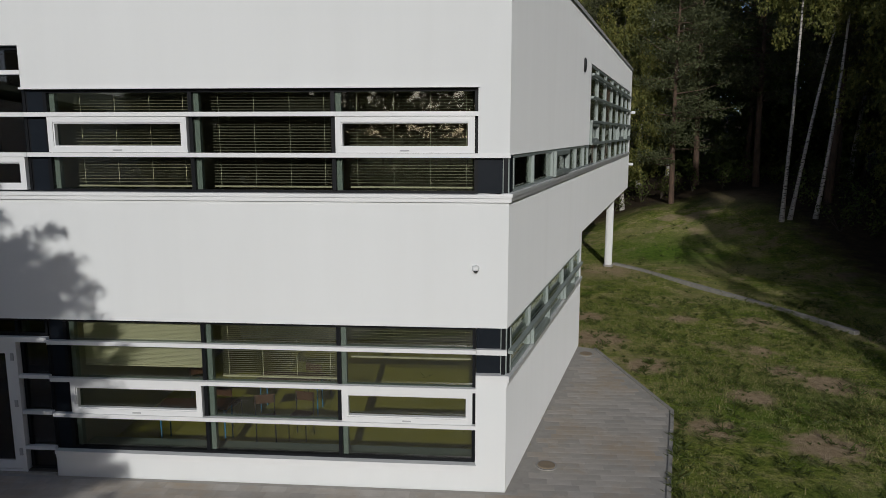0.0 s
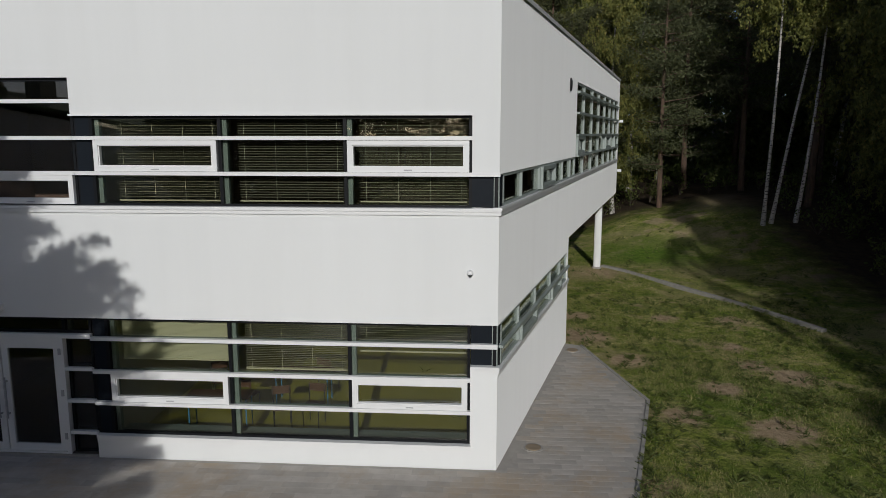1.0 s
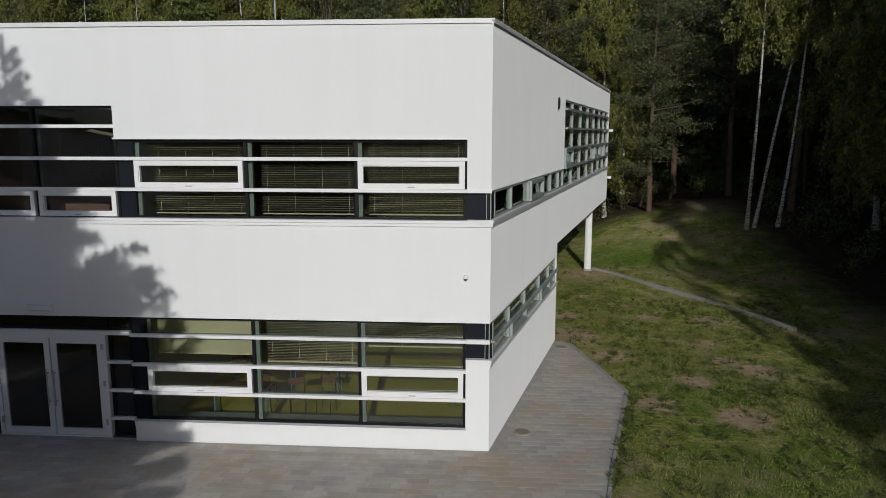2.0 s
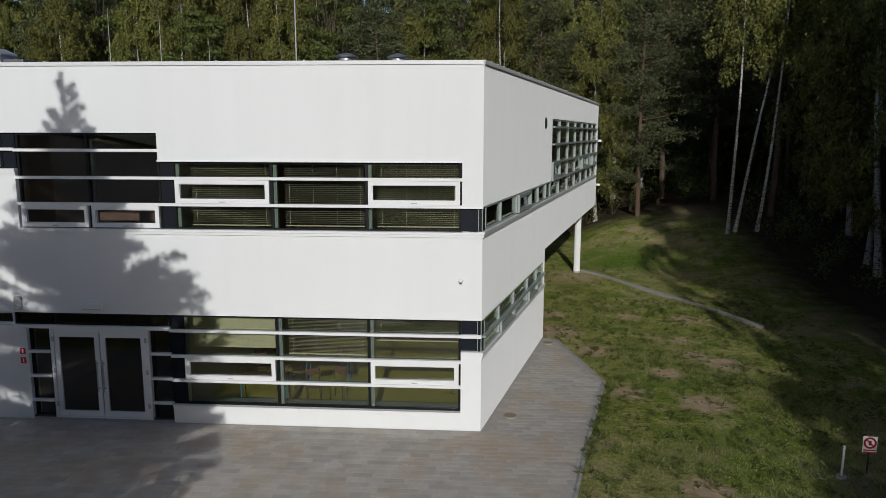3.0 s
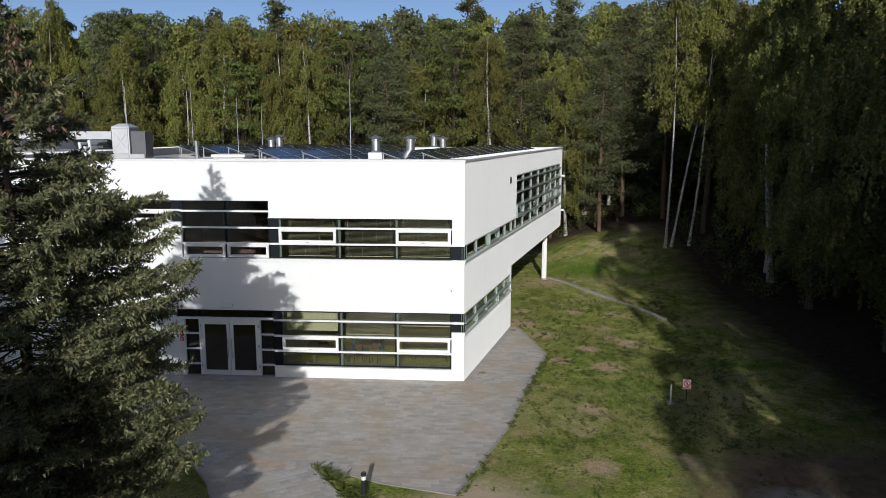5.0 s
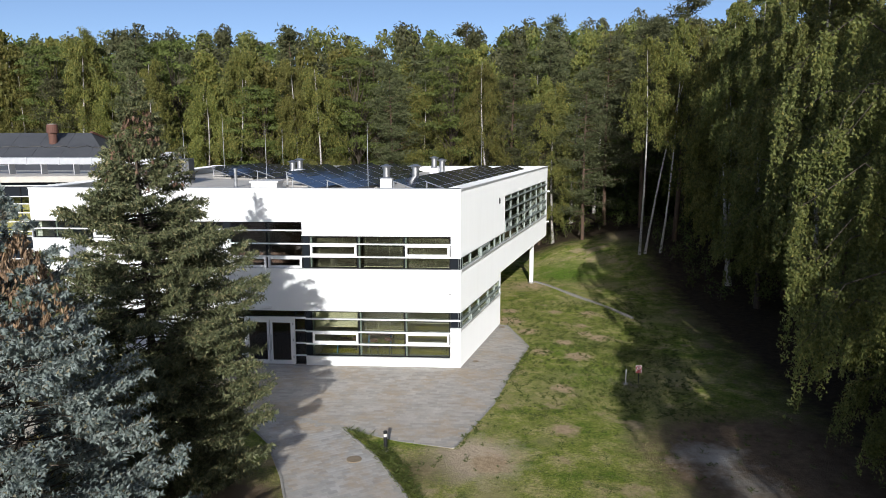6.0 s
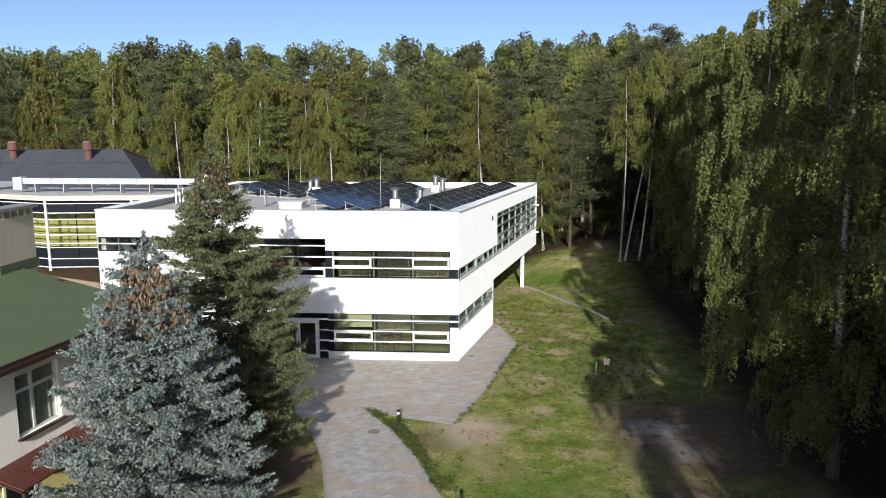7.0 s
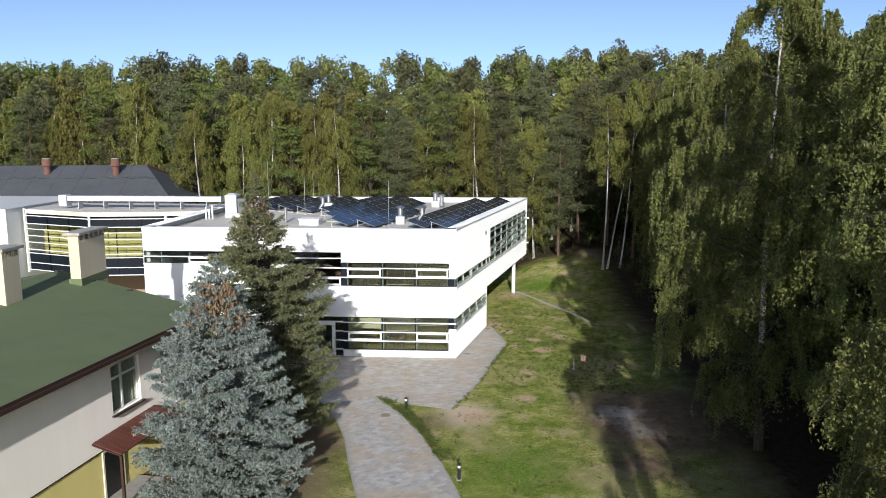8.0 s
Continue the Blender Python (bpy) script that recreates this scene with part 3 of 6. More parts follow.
def entrance():
    d = part("entrance_door", ring(bmesh.new(), -10.47, -8.0, 0.05, 2.32, 0.085, 0.0, 0.12, FRONT, 0.04), FRAME, school, "white aluminium double glass entrance door")
    for a, b, hx in ((-10.38, -9.25, -9.31), (-9.22, -8.09, -9.16)):
        bm = ring(bmesh.new(), a, b, 0.095, 2.23, 0.12, 0.02, 0.09, FRONT, 0.14)
        leaf = part("door_leaf", bm, FRAME, d)
        pn = part("pane", box(a + 0.10, b - 0.10, 0.05, 0.062, 0.2, 2.15), DARKGLASS, d)
        pn.visible_shadow = False
        bmh = lathe([(0.016, 0.75), (0.016, 1.55)], 10, m=Matrix.Translation((hx, -0.05, 0)))
        bx(bmh, hx - 0.012, hx + 0.012, -0.05, 0.02, 0.82, 0.85)
        bx(bmh, hx - 0.012, hx + 0.012, -0.05, 0.02, 1.45, 1.48)
        part("pull_handle", bmh, STEEL, d, "long steel pull handle")
        for z in (0.35, 1.2, 2.0):
            side = a - 0.03 if hx > -9.25 - 0.1 and a < -9.5 else b + 0.0
            part("hinge", bx(bmesh.new(), side - 0.01, side + 0.04, -0.02, 0.0, z, z + 0.12), STEEL, d)
    part("threshold", box(-11.03, -7.48, -0.02, 0.2, 0.0, 0.055), KERB, d)


entrance()
# left clerestory on the ground floor
glazing(FRONT, LEFT + 0.42, -11.37, 2.39, 2.705, (-17.6, -15.2, -12.75), (), sashes=(), tint=DARKGLASS, post_mat=FRAME)
sill(school, FRONT, LEFT + 0.4, -11.37, 2.39, 0.04)
# upper floor
glazing(FRONT, -7.495, -0.475, 4.765, 6.345, (-7.18, -4.87, -2.66), (5.35, 5.965), sashes=((-7.18, -4.87, 5.35, 5.965), (-2.66, -0.4, 5.35, 5.965)),
        panels=((-7.6, -7.18, 0, 9),), bar_ends=(-7.5, -0.465))
part("band_bar", box(-0.466, 0.012, -0.014, 0.07, 5.317, 5.383), FRAME, school)
cp = part("corner_panel", box(-0.475, -0.05, 0.085, 0.13, 4.79, 5.35), PANEL, school, "anthracite blank panel")
part("corner_post", box(-0.085, -0.02, 0.03, 0.12, 4.79, 5.35), DARKFRAME, school)
glazing(FRONT, -10.94, -7.505, 4.765, 6.995, (-9.22,), (5.35, 5.965, 6.60), sashes=((-11, -9.22, 4.7, 5.35), (-9.22, -7.5, 4.7, 5.35)), tint=DARKGLASS, bar_ends=(-10.96, -7.49))
glazing(FRONT, LEFT + 0.04, -10.96, 6.165, 6.995, (-19.6, -17.7, -15.2, -13.0, -11.3), (6.62,), sashes=((-17.7, -15.2, 6, 6.62), (-13.0, -11.3, 6, 6.62)),
        panels=((-11.3, -10.9, 0, 9), (-18.1, -17.7, 0, 9), (-20.7, -20.2, 0, 9)))
sill(school, FRONT, -10.97, 0.035, 4.775)
sill(school, FRONT, LEFT, -10.94, 6.17)
part("head_flashing", box(-7.53, -0.45, -0.02, 0.05, 6.345, 6.375), FRAME, school)
# side ribbons and the tall side window, set almost flush with the plaster
FLUSH = SIDE @ Matrix.Translation((0, -0.075, 0))
glazing(FLUSH, 0.05, 8.24, 1.905, 2.705, (0.28, 1.8, 3.55, 5.5, 7.0), (2.32,), sashes=((1.8, 3.55, 1.9, 2.32), (5.5, 7.0, 1.9, 2.32)), panels=((0, 0.28, 0, 9),), bar_mat=SIDEFRAME, post_mat=SIDEFRAME, bar_h=0.05, inner=False)
sill(school, SIDE, -0.03, 8.47, 1.91, 0.045)
glazing(FLUSH, 0.05, 9.395, 4.785, 5.355, (0.3, 1.85, 3.75, 5.6, 7.0, 8.4), (), sashes=((3.75, 5.6, 4, 6),), panels=((0, 0.3, 0, 9),), bar_mat=SIDEFRAME, post_mat=SIDEFRAME, inner=False)
glazing(FLUSH, 9.40, 23.94, 4.745, 7.495, (11.2, 13.4, 15.6, 17.8, 20.0, 22.0), (5.38, 5.98, 6.62, 7.22), sashes=((9.3, 11.2, 5.38, 5.98), (17.8, 20.0, 5.38, 5.98), (22.0, 24, 5.38, 5.98)),
        bar_mat=SIDEFRAME, bar_h=0.06, post_mat=SIDEFRAME, inner=False)
sill(school, SIDE, -0.03, 24.2, 4.79)


# ---- fittings on the facade
def wall_camera(x, z):
    c = thing("dome_camera", (x, 0, z), "small white dome security camera fixed to the wall", "camera")
    part("bracket", lathe([(0.055, 0), (0.055, 0.05), (0.04, 0.07)], 14, m=Matrix.Rotation(math.radians(90), 4, "X")), FRAME, c)
    part("housing", lathe([(0.02, 0.06), (0.065, 0.05), (0.075, 0.0), (0.07, -0.03), (0.05, -0.04)], 16, m=Matrix.Translation((0, -0.10, 0.0))), FRAME, c)
    part("dome", lathe([(0.048, -0.04), (0.045, -0.065), (0.025, -0.085), (0.005, -0.09)], 14, m=Matrix.Translation((0, -0.10, 0))), BLACKMETAL, c, "dark dome")
    c.scale = (0.75, 0.75, 0.75)


wall_camera(-0.49, 3.66)
lamp = thing("wall_lamp", (-9.32, -0.01, 2.9), "flat white wall lamp above the entrance", "lamp")
part("housing", box(-0.26, 0.26, -0.09, 0.008, -0.06, 0.06, bevel=0.01), FRAME, lamp)
part("lens", box(-0.22, 0.22, -0.085, 0.0, -0.072, -0.062), STEEL, lamp)
siren = thing("alarm_siren", (-11.16, -0.01, 2.95), "grey alarm siren box on white wall", "alarm")
part("housing", box(-0.09, 0.09, -0.07, 0.008, -0.16, 0.16, bevel=0.02), STEEL, siren)
part("strobe", box(-0.06, 0.06, -0.085, -0.071, -0.14, -0.08), FRAME, siren)
for z in (1.74, 1.5):
    s = thing("red_sign", (-11.18, -0.003, z), "small red safety sign on white wall", "sign", "red safety signs")
    part("plate", box(-0.07, 0.07, -0.006, 0.002, -0.075, 0.075), RED, s)
    part("mark", box(-0.018, 0.018, -0.009, -0.0065, -0.045, 0.05), SIGNWHITE, s)
ov = thing("wall_light", tuple(SDIR * 7.9 + Vector((0, 0, 7.33))), "dark oval bulkhead light on side wall", "lamp", rz=math.degrees(math.pi / 2 - SKEW))
part("housing", lathe([(0.03, 0.0), (0.16, 0.01), (0.16, 0.06), (0.10, 0.09)], 16, m=Matrix.Rotation(math.radians(90), 4, "X") @ Matrix.Diagonal((0.55, 1.1, 0.7, 1))), BLACKMETAL, ov)
for uu, zz in ((24.5, 6.6), (24.5, 4.2)):
    p = SDIR * (uu + 0.12)
    s = thing("spot_lamp", (p.x, p.y, zz), "small white spotlight at the building corner", "lamp", "corner spotlights")
    part("arm", box(-0.03, 0.03, -0.16, 0.02, -0.03, 0.03), FRAME, s)
    part("head", box(-0.02, 0.20, -0.08, 0.08, -0.06, 0.06, bevel=0.015), FRAME, s)

column = thing("round_column", (4.6, 20.1, 0), "slim white round column under the overhang", "column")
part("shaft", lathe([(0.16, -0.3), (0.16, 3.1)], 24), WHITE, column)
part("base_ring", lathe([(0.21, -0.05), (0.21, 0.05), (0.18, 0.07)], 24), KERB, column)
copy_thing(column, pose(-5.5, 20.1, 0))
copy_thing(column, pose(-14.5, 20.1, 0))

# ---- blinds
def blind(x0, x1, z0, z1, pitch, tilt, y=0.30, mat=None, label="cream venetian blind half open behind the glass"):
    b = thing("venetian_blind", (x0, y, z1), label, "blind", "window blinds")
    w = x1 - x0
    part("head_rail", box(0, w, -0.025, 0.025, -0.03, 0.0), BLIND, b)
    me = bpy.data.meshes.new("slat")
    bm = box(0, w, -0.0125, 0.0125, -0.0009, 0.0009)
    bm.to_mesh(me)
    bm.free()
    me.materials.append(mat or BLIND)
    n = int((z1 - z0 - 0.05) / pitch)
    for i in range(n):
        ob = link_mesh("slat", me, None, b)
        ob.matrix_basis = pose(0, 0, -0.05 - i * pitch, tilt)
    part("bottom_rail", box(0, w, -0.02, 0.02, -(z1 - z0), -(z1 - z0) + 0.025), BLIND, b)
    for f in (0.06, 0.36, 0.66, 0.95):
        part("cord", box(w * f - 0.003, w * f + 0.003, -0.018, -0.015, -(z1 - z0), 0), SHADE, b)


# darker copy of the blind slats, the middle window's dimness put into colour
SHADEDSLAT = paint("shaded_blind_slat", (0.20, 0.19, 0.15), 0.5, 0.04)
blind(-6.85, -4.98, 4.84, 6.32, 0.045, 8)
blind(-4.62, -2.75, 4.84, 6.32, 0.045, 30, mat=SHADEDSLAT, label="venetian blind with slats darkened to look shaded, lowered behind the glass")
blind(-2.45, -0.56, 4.84, 6.32, 0.045, 8)
blind(-7.0, -4.98, 1.86, 2.69, 0.022, -62, mat=SHADE, label="cream venetian blind closed behind the glass")
blind(-4.65, -2.75, 1.72, 2.69, 0.034, -35)
blind(-2.5, -0.56, 2.10, 2.69, 0.045, -5)
part("inner_sill", box(-7.15, -0.30, 0.20, 0.62, 0.39, 0.44), GREYFRAME, school, "grey-green inner window sill")


# ---- classroom furniture
def table(x, y, rz):
    t = thing("school_table", (x, y, 0.10), "school table with brown top and blue steel legs", "table", "classroom tables", rz)
    part("tabletop", box(-0.65, 0.65, -0.25, 0.25, 0.70, 0.725, bevel=0.006), WOOD, t)
    for sx in (-0.58, 0.58):
        for sy in (-0.2, 0.2):
            part("leg", lathe([(0.014, 0), (0.014, 0.70)], 8, m=Matrix.Translation((sx, sy, 0))), BLUEPAINT, t)
        part("rail", box(sx - 0.012, sx + 0.012, -0.2, 0.2, 0.62, 0.66), BLUEPAINT, t)


def chair(x, y, rz):
    c = thing("school_chair", (x, y, 0.10), "school chair with wooden seat and steel frame", "chair", "classroom chairs", rz)
    part("seat", box(-0.19, 0.19, -0.19, 0.19, 0.43, 0.445, bevel=0.005), WOOD, c)
    part("backrest", box(-0.19, 0.19, 0.19, 0.205, 0.65, 0.82, bevel=0.005), WOOD, c)
    for sx in (-0.17, 0.17):
        part("leg", lathe([(0.011, 0), (0.011, 0.43)], 8, m=Matrix.Translation((sx, -0.16, 0))), BLACKMETAL, c)
        part("leg", lathe([(0.011, 0), (0.011, 0.80)], 8, m=Matrix.Translation((sx, 0.18, 0))), BLACKMETAL, c)


table(-5.6, 1.3, 3)
table(-4.3, 2.9, 0)
for cx, cy, cr in ((-4.35, 1.4, 20), (-3.75, 1.6, -10), (-5.3, 2.1, 170), (-3.9, 3.6, 160), (-6.2, 2.9, 30)):
    chair(cx, cy, cr)
bd = thing("notice_board", (-5.9, ey - 0.34, 1.35), "brown notice board on the classroom wall", "board")
part("board", box(-1.1, 1.1, -0.03, 0.0, -0.5, 0.5), WOOD, bd)
part("frame", ring(bmesh.new(), -1.14, 1.14, -0.54, 0.54, 0.05, -0.045, -0.031), STEEL, bd)


# ------------------------------------------------------------------ roof plant
def roof_vent(x, y, z_cap, plinth=True):
    v = thing("roof_vent", (x, y, ROOF_Z), "round galvanised roof vent with rain cap", "vent", "roof vents")
    base = 0.55 if plinth else 0.1
    if plinth:
        part("plinth", box(-0.32, 0.32, -0.32, 0.32, 0, base, bevel=0.02), COPING, v, "white rendered plinth")
    top = z_cap - ROOF_Z
    part("pipe", lathe([(0.26, base), (0.20, base + 0.08), (0.20, top - 0.2), (0.24, top - 0.19), (0.24, top - 0.12)], 20), ZINC, v)
    part("cap", lathe([(0.34, top - 0.10), (0.36, top - 0.06), (0.06, top + 0.04), (0.01, top + 0.05)], 20), ZINC, v)
    for a in (0, 2.1, 4.2):
        part("strut", bx(bmesh.new(), 0.235, 0.25, -0.012, 0.012, top - 0.2, top - 0.08, Matrix.Rotation(a, 4, "Z")), ZINC, v)


roof_vent(-4.33, 6.4, 9.40)
roof_vent(-2.75, 6.6, 9.40, False)
roof_vent(-2.6, 18.9, 9.45)
roof_vent(-2.0, 18.4, 9.30, False)
roof_vent(-11.74, 16.2, 9.40)
roof_vent(-12.3, 16.4, 9.25, False)
hatch = thing("roof_hatch", (-10.8, 5.6, ROOF_Z), "low white roof hatch with sloping cover", "hatch")
part("curb", box(-0.7, 0.7, -0.6, 0.6, 0, 0.35), COPING, hatch)
part("cover", box(-0.78, 0.78, -0.68, 0.68, 0.36, 0.48, bevel=0.03), SIGNWHITE, hatch)
pipe = thing("vent_pipe", (-12.9, 6.6, ROOF_Z), "slim grey vent pipe on the flat roof", "pipe")
part("pipe", lathe([(0.14, 0), (0.09, 0.06), (0.09, 1.0), (0.11, 1.0), (0.11, 1.06)], 14), ZINC, pipe)


def lightning_rod(x, y, z, top):
    r = thing("lightning_rod", (x, y, z), "thin steel lightning rod on a concrete foot", "rod", "lightning rods")
    part("foot", lathe([(0.17, 0), (0.17, 0.06), (0.12, 0.1)], 14), KERB, r)
    part("mast", lathe([(0.016, 0.1), (0.014, (top - z) * 0.6), (0.006, top - z)], 8), STEEL, r)


for rx, ry, rt in ((-4.5, 1.2, 11.6), (-13.6, 1.5, 11.4), (-17.0, 16.0, 12.5), (-12.8, 12.0, 11.5), (0.8, 22.5, 11.2), (-14.0, 20.0, 11.5)):
    lightning_rod(rx, ry, ROOF_Z, rt)

ahu = thing("air_handling_unit", (-18.0, 9.8, ROOF_Z), "tall silver ventilation unit with hood on the roof", "ventilation")
part("base", box(-0.5, 1.2, -0.5, 0.5, 0.0, 0.35), STEEL, ahu)
part("housing", box(-0.46, 0.46, -0.5, 0.5, 0.36, 1.62, bevel=0.02), LIGHTSHEET, ahu, "bright sheet-metal housing")
part("hood", lathe([(0.66, 1.63), (0.68, 1.68), (0.66, 1.74), (0.30, 1.9)], 4, m=Matrix.Rotation(math.radians(45), 4, "Z")), LIGHTSHEET, ahu)
part("side_box", box(0.5, 1.25, -0.4, 0.45, 0.2, 1.5, bevel=0.02), DARKSHEET, ahu, "dark grey fan box")
part("brace", bx(bmesh.new(), -0.62, 0.62, -0.012, 0.0, -0.012, 0.012, Matrix.Translation((0, -0.505, 1.0)) @ Matrix.Rotation(math.radians(52), 4, "Y")), ZINC, ahu)
part("brace", bx(bmesh.new(), -0.62, 0.62, -0.014, -0.002, -0.012, 0.012, Matrix.Translation((0, -0.508, 1.0)) @ Matrix.Rotation(math.radians(-52), 4, "Y")), ZINC, ahu)


def duct(x0, x1, y, z):
    d = thing("air_duct", (x0, y, z), "long galvanised rectangular air duct on stands", "duct")
    n = 6
    for i in range(n):
        a, b = (x1 - x0) * i / n, (x1 - x0) * (i + 1) / n
        part("section", box(a + 0.02, b - 0.02, -0.3, 0.3, 0, 0.42, bevel=0.015), LIGHTSHEET, d)
        part("flange", box(b - 0.04, b + 0.02, -0.33, 0.33, -0.03, 0.45), LIGHTSHEET, d)
        part("stand", box(a + 0.9, a + 0.96, -0.3, 0.3, -0.62, 0.0), STEEL, d)
    part("bend", box(-0.7, 0.0, -0.4, 0.4, -0.45, 0.5, bevel=0.08), LIGHTSHEET, d)


duct(-32.2, -19.4, 11.3, 9.2)
pr = thing("pipe_run", (-19.6, 8.3, ROOF_Z), "white insulated pipes beside the ventilation unit", "pipe")
for i, (dx, hh) in enumerate(((0, 0.9), (0.25, 0.7), (0.5, 1.0))):
    m = Matrix.Translation((dx, 0, 0))
    part("riser", lathe([(0.07, 0), (0.07, hh)], 12, m=m), COPING, pr)
    part("run", box(dx - 0.06, dx + 0.06, -0.06, 1.6, hh - 0.06, hh + 0.06), COPING, pr)


# solar arrays: saw-tooth rows parallel to the side wall
def solar_row(off, u0, u1):
    """One row of panels, low edge off metres in from the side wall, rising inwards."""
    w, step, tilt = 1.45, 1.7, math.radians(18)
    s = thing("solar_array", (0, 0, 0), "row of dark blue solar panels tilted on the flat roof", "solar panels", "solar panel rows")
    n = max(1, int((u1 - u0) / step))
    me = bpy.data.meshes.new("solar_panel")
    bm = box(0.008, step - 0.008, 0, w, -0.018, 0.018)
    bm.to_mesh(me)
    bm.free()
    me.materials.append(SOLAR)
    lo = ROOF_Z + 0.20
    for i in range(n):
        m = SIDE @ Matrix.Translation((u0 + i * step, off, lo)) @ Matrix.Rotation(tilt, 4, "X")
        ob = link_mesh("solar_panel", me, None, s)
        ob.matrix_basis = m
        part("panel_frame", bx(bmesh.new(), -0.012, 0.006, 0, w, -0.02, 0.022, m), ZINC, s)
        part("panel_frame", bx(bmesh.new(), 0.008, step - 0.008, w / 2 - 0.008, w / 2 + 0.008, 0.0182, 0.021, m), ZINC, s)
        part("rear_leg", bx(bmesh.new(), u0 + i * step + 0.05, u0 + i * step + 0.09, off + 1.30, off + 1.34, ROOF_Z, lo + 0.40, SIDE), STEEL, s)
        part("foot", bx(bmesh.new(), u0 + i * step + 0.03, u0 + i * step + 0.11, off - 0.02, off + 1.40, ROOF_Z, ROOF_Z + 0.08, SIDE), KERB, s)
    return s


for off, a, b in ((1.0, 1.9, 23.9), (2.75, 1.9, 21.5), (6.3, 1.6, 12.0), (8.3, 1.6, 18.8), (10.3, 4.6, 22.0), (12.3, 8.0, 22.0), (15.0, 9.0, 20.5), (17.0, 9.5, 20.5), (19.0, 10.0, 20.0), (20.8, 12.5, 19.5)):
    solar_row(off, a, b)

# ------------------------------------------------------------------ glazed link and further wings
link = thing("glazed_link", (0, 0, 0), "curved glazed link with white horizontal rails and dark bands", "building")
facets = [(-36.0, 11.2), (-29.2, 8.8), (-23.4, 9.6), (LEFT - 0.02, 10.2)]
LZ0, LZ1 = 3.45, 8.55
for (xa, ya), (xb, yb) in zip(facets, facets[1:]):
    L = math.hypot(xb - xa, yb - ya)
    m = Matrix.Translation((xa, ya, 0)) @ Matrix.Rotation(math.atan2(yb - ya, xb - xa), 4, "Z")
    bm = bx(bmesh.new(), 0.0, L, 0.12, 0.2, LZ0, 4.95, m)
    part("dark_band", bm, PANEL, link, "anthracite spandrel band")
    part("dark_band", bx(bmesh.new(), 0.0, L, 0.12, 0.2, 7.25, LZ1, m), PANEL, link, "anthracite spandrel band")
    pn = part("pane", bx(bmesh.new(), 0.02, L - 0.02, 0.14, 0.16, 4.96, 7.24, m), GLASS, link)
    pn.visible_shadow = False
    for z in (3.45, 4.05, 4.85, 5.15, 5.75, 6.3, 6.85, 7.3, 7.95):
        part("rail", bx(bmesh.new(), -0.02, L + 0.02, -0.04, 0.04, z, z + 0.06, m), FRAME, link, "white horizontal rail")
    part("post", bx(bmesh.new(), -0.08, 0.08, -0.10, 0.08, LZ0 - 0.2, LZ1, m), FRAME, link)
    for i in (1, 2):
        part("mullion", bx(bmesh.new(), L * i / 3 - 0.03, L * i / 3 + 0.03, 0.05, 0.118, LZ0, LZ1, m), DARKFRAME, link)
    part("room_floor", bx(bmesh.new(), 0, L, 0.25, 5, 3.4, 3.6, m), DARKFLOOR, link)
    part("room_wall", bx(bmesh.new(), 0, L, 1.6, 1.75, 3.6, 8.2, m), YELLOW, link, "yellow inner wall")
part("link_roof", prism([(-35.6, 10.7), (-29, 8.5), (-23.4, 9.4), (LEFT - 0.02, 10.0), (LEFT - 0.02, 16), (-35.6, 16)], 8.2, 8.56), FLATROOF, link, "pale roof membrane")
part("passage_wall", box(-36, LEFT - 0.05, 16, 16.3, 0, 8.15), DARKWALL, link)
wing = thing("white_wing", (-40.6, 9.4, 0), "white rendered wing beside the glazed link", "building")
part("wall", box(-6, 4.2, 0.0, 12, 0, 8.6), WHITE, wing)
part("coping", box(-6.05, 4.25, -0.05, 12.05, 8.61, 8.67), COPING, wing)


def hip_wing():
    h = thing("hip_roofed_wing", (-46, 33, 0), "older wing with dark grey hipped felt roof", "building", rz=10)
    part("wall", box(-14, 14, -9, 9, 0, 7.2), CREAM, h)
    bm = bmesh.new()
    v = [bm.verts.new(p) for p in ((-15, -10, 7.2), (15, -10, 7.2), (15, 10, 7.2), (-15, 10, 7.2), (-8, -2, 11.2), (10, -2, 11.2))]
    for f in ((0, 1, 5, 4), (1, 2, 5), (2, 3, 4, 5), (3, 0, 4), (3, 2, 1, 0)):
        bm.faces.new([v[i] for i in f])
    r = part("roof", bm, GREYROOF, h, "dark grey felt roof")
    a, b = Vector((10, -2, 11.2)), Vector((15, 10, 7.2))
    bmr = bmesh.new()
    d = (b - a).length
    bx(bmr, 0, d, -0.18, 0.18, -0.02, 0.14, Matrix.Translation(a) @ (b - a).to_track_quat("X", "Z").to_matrix().to_4x4())
    part("hip_tile", bmr, BRICKM, r, "brick-red ridge tiles")
    slope = (11.2 - 7.2) / 8.0
    for i in range(11):
        x = -13 + i * 2.4
        top = min(1.0, (x + 15) / 7.0, (15 - x) / 5.0)
        d = math.hypot(8 * top, 4 * top)
        m = Matrix.Translation((x, -10, 7.2)) @ Matrix.Rotation(math.atan(slope), 4, "X")
        part("felt_seam", bx(bmesh.new(), -0.05, 0.05, 0.05, d - 0.1, 0.004, 0.022, m), GREYROOF, r)
    cable = bmesh.new()
    for i in range(36):
        x0, x1 = -12 + i * 0.66, -12 + (i + 1) * 0.66
        y0, y1 = [-4.6 + 0.12 * math.sin(k * 1.9) + 0.07 * math.sin(k * 4.1) for k in (i, i + 1)]
        p, q = [Vector((a, b, 7.2 + (b + 10) * slope + 0.06)) for a, b in ((x0, y0), (x1, y1))]
        bx(cable, 0, (q - p).length + 0.03, -0.04, 0.04, -0.03, 0.03, Matrix.Translation(p) @ (q - p).to_track_quat("X", "Z").to_matrix().to_4x4())
    part("cable", cable, BLACKMETAL, r, "black cable lying across the felt")


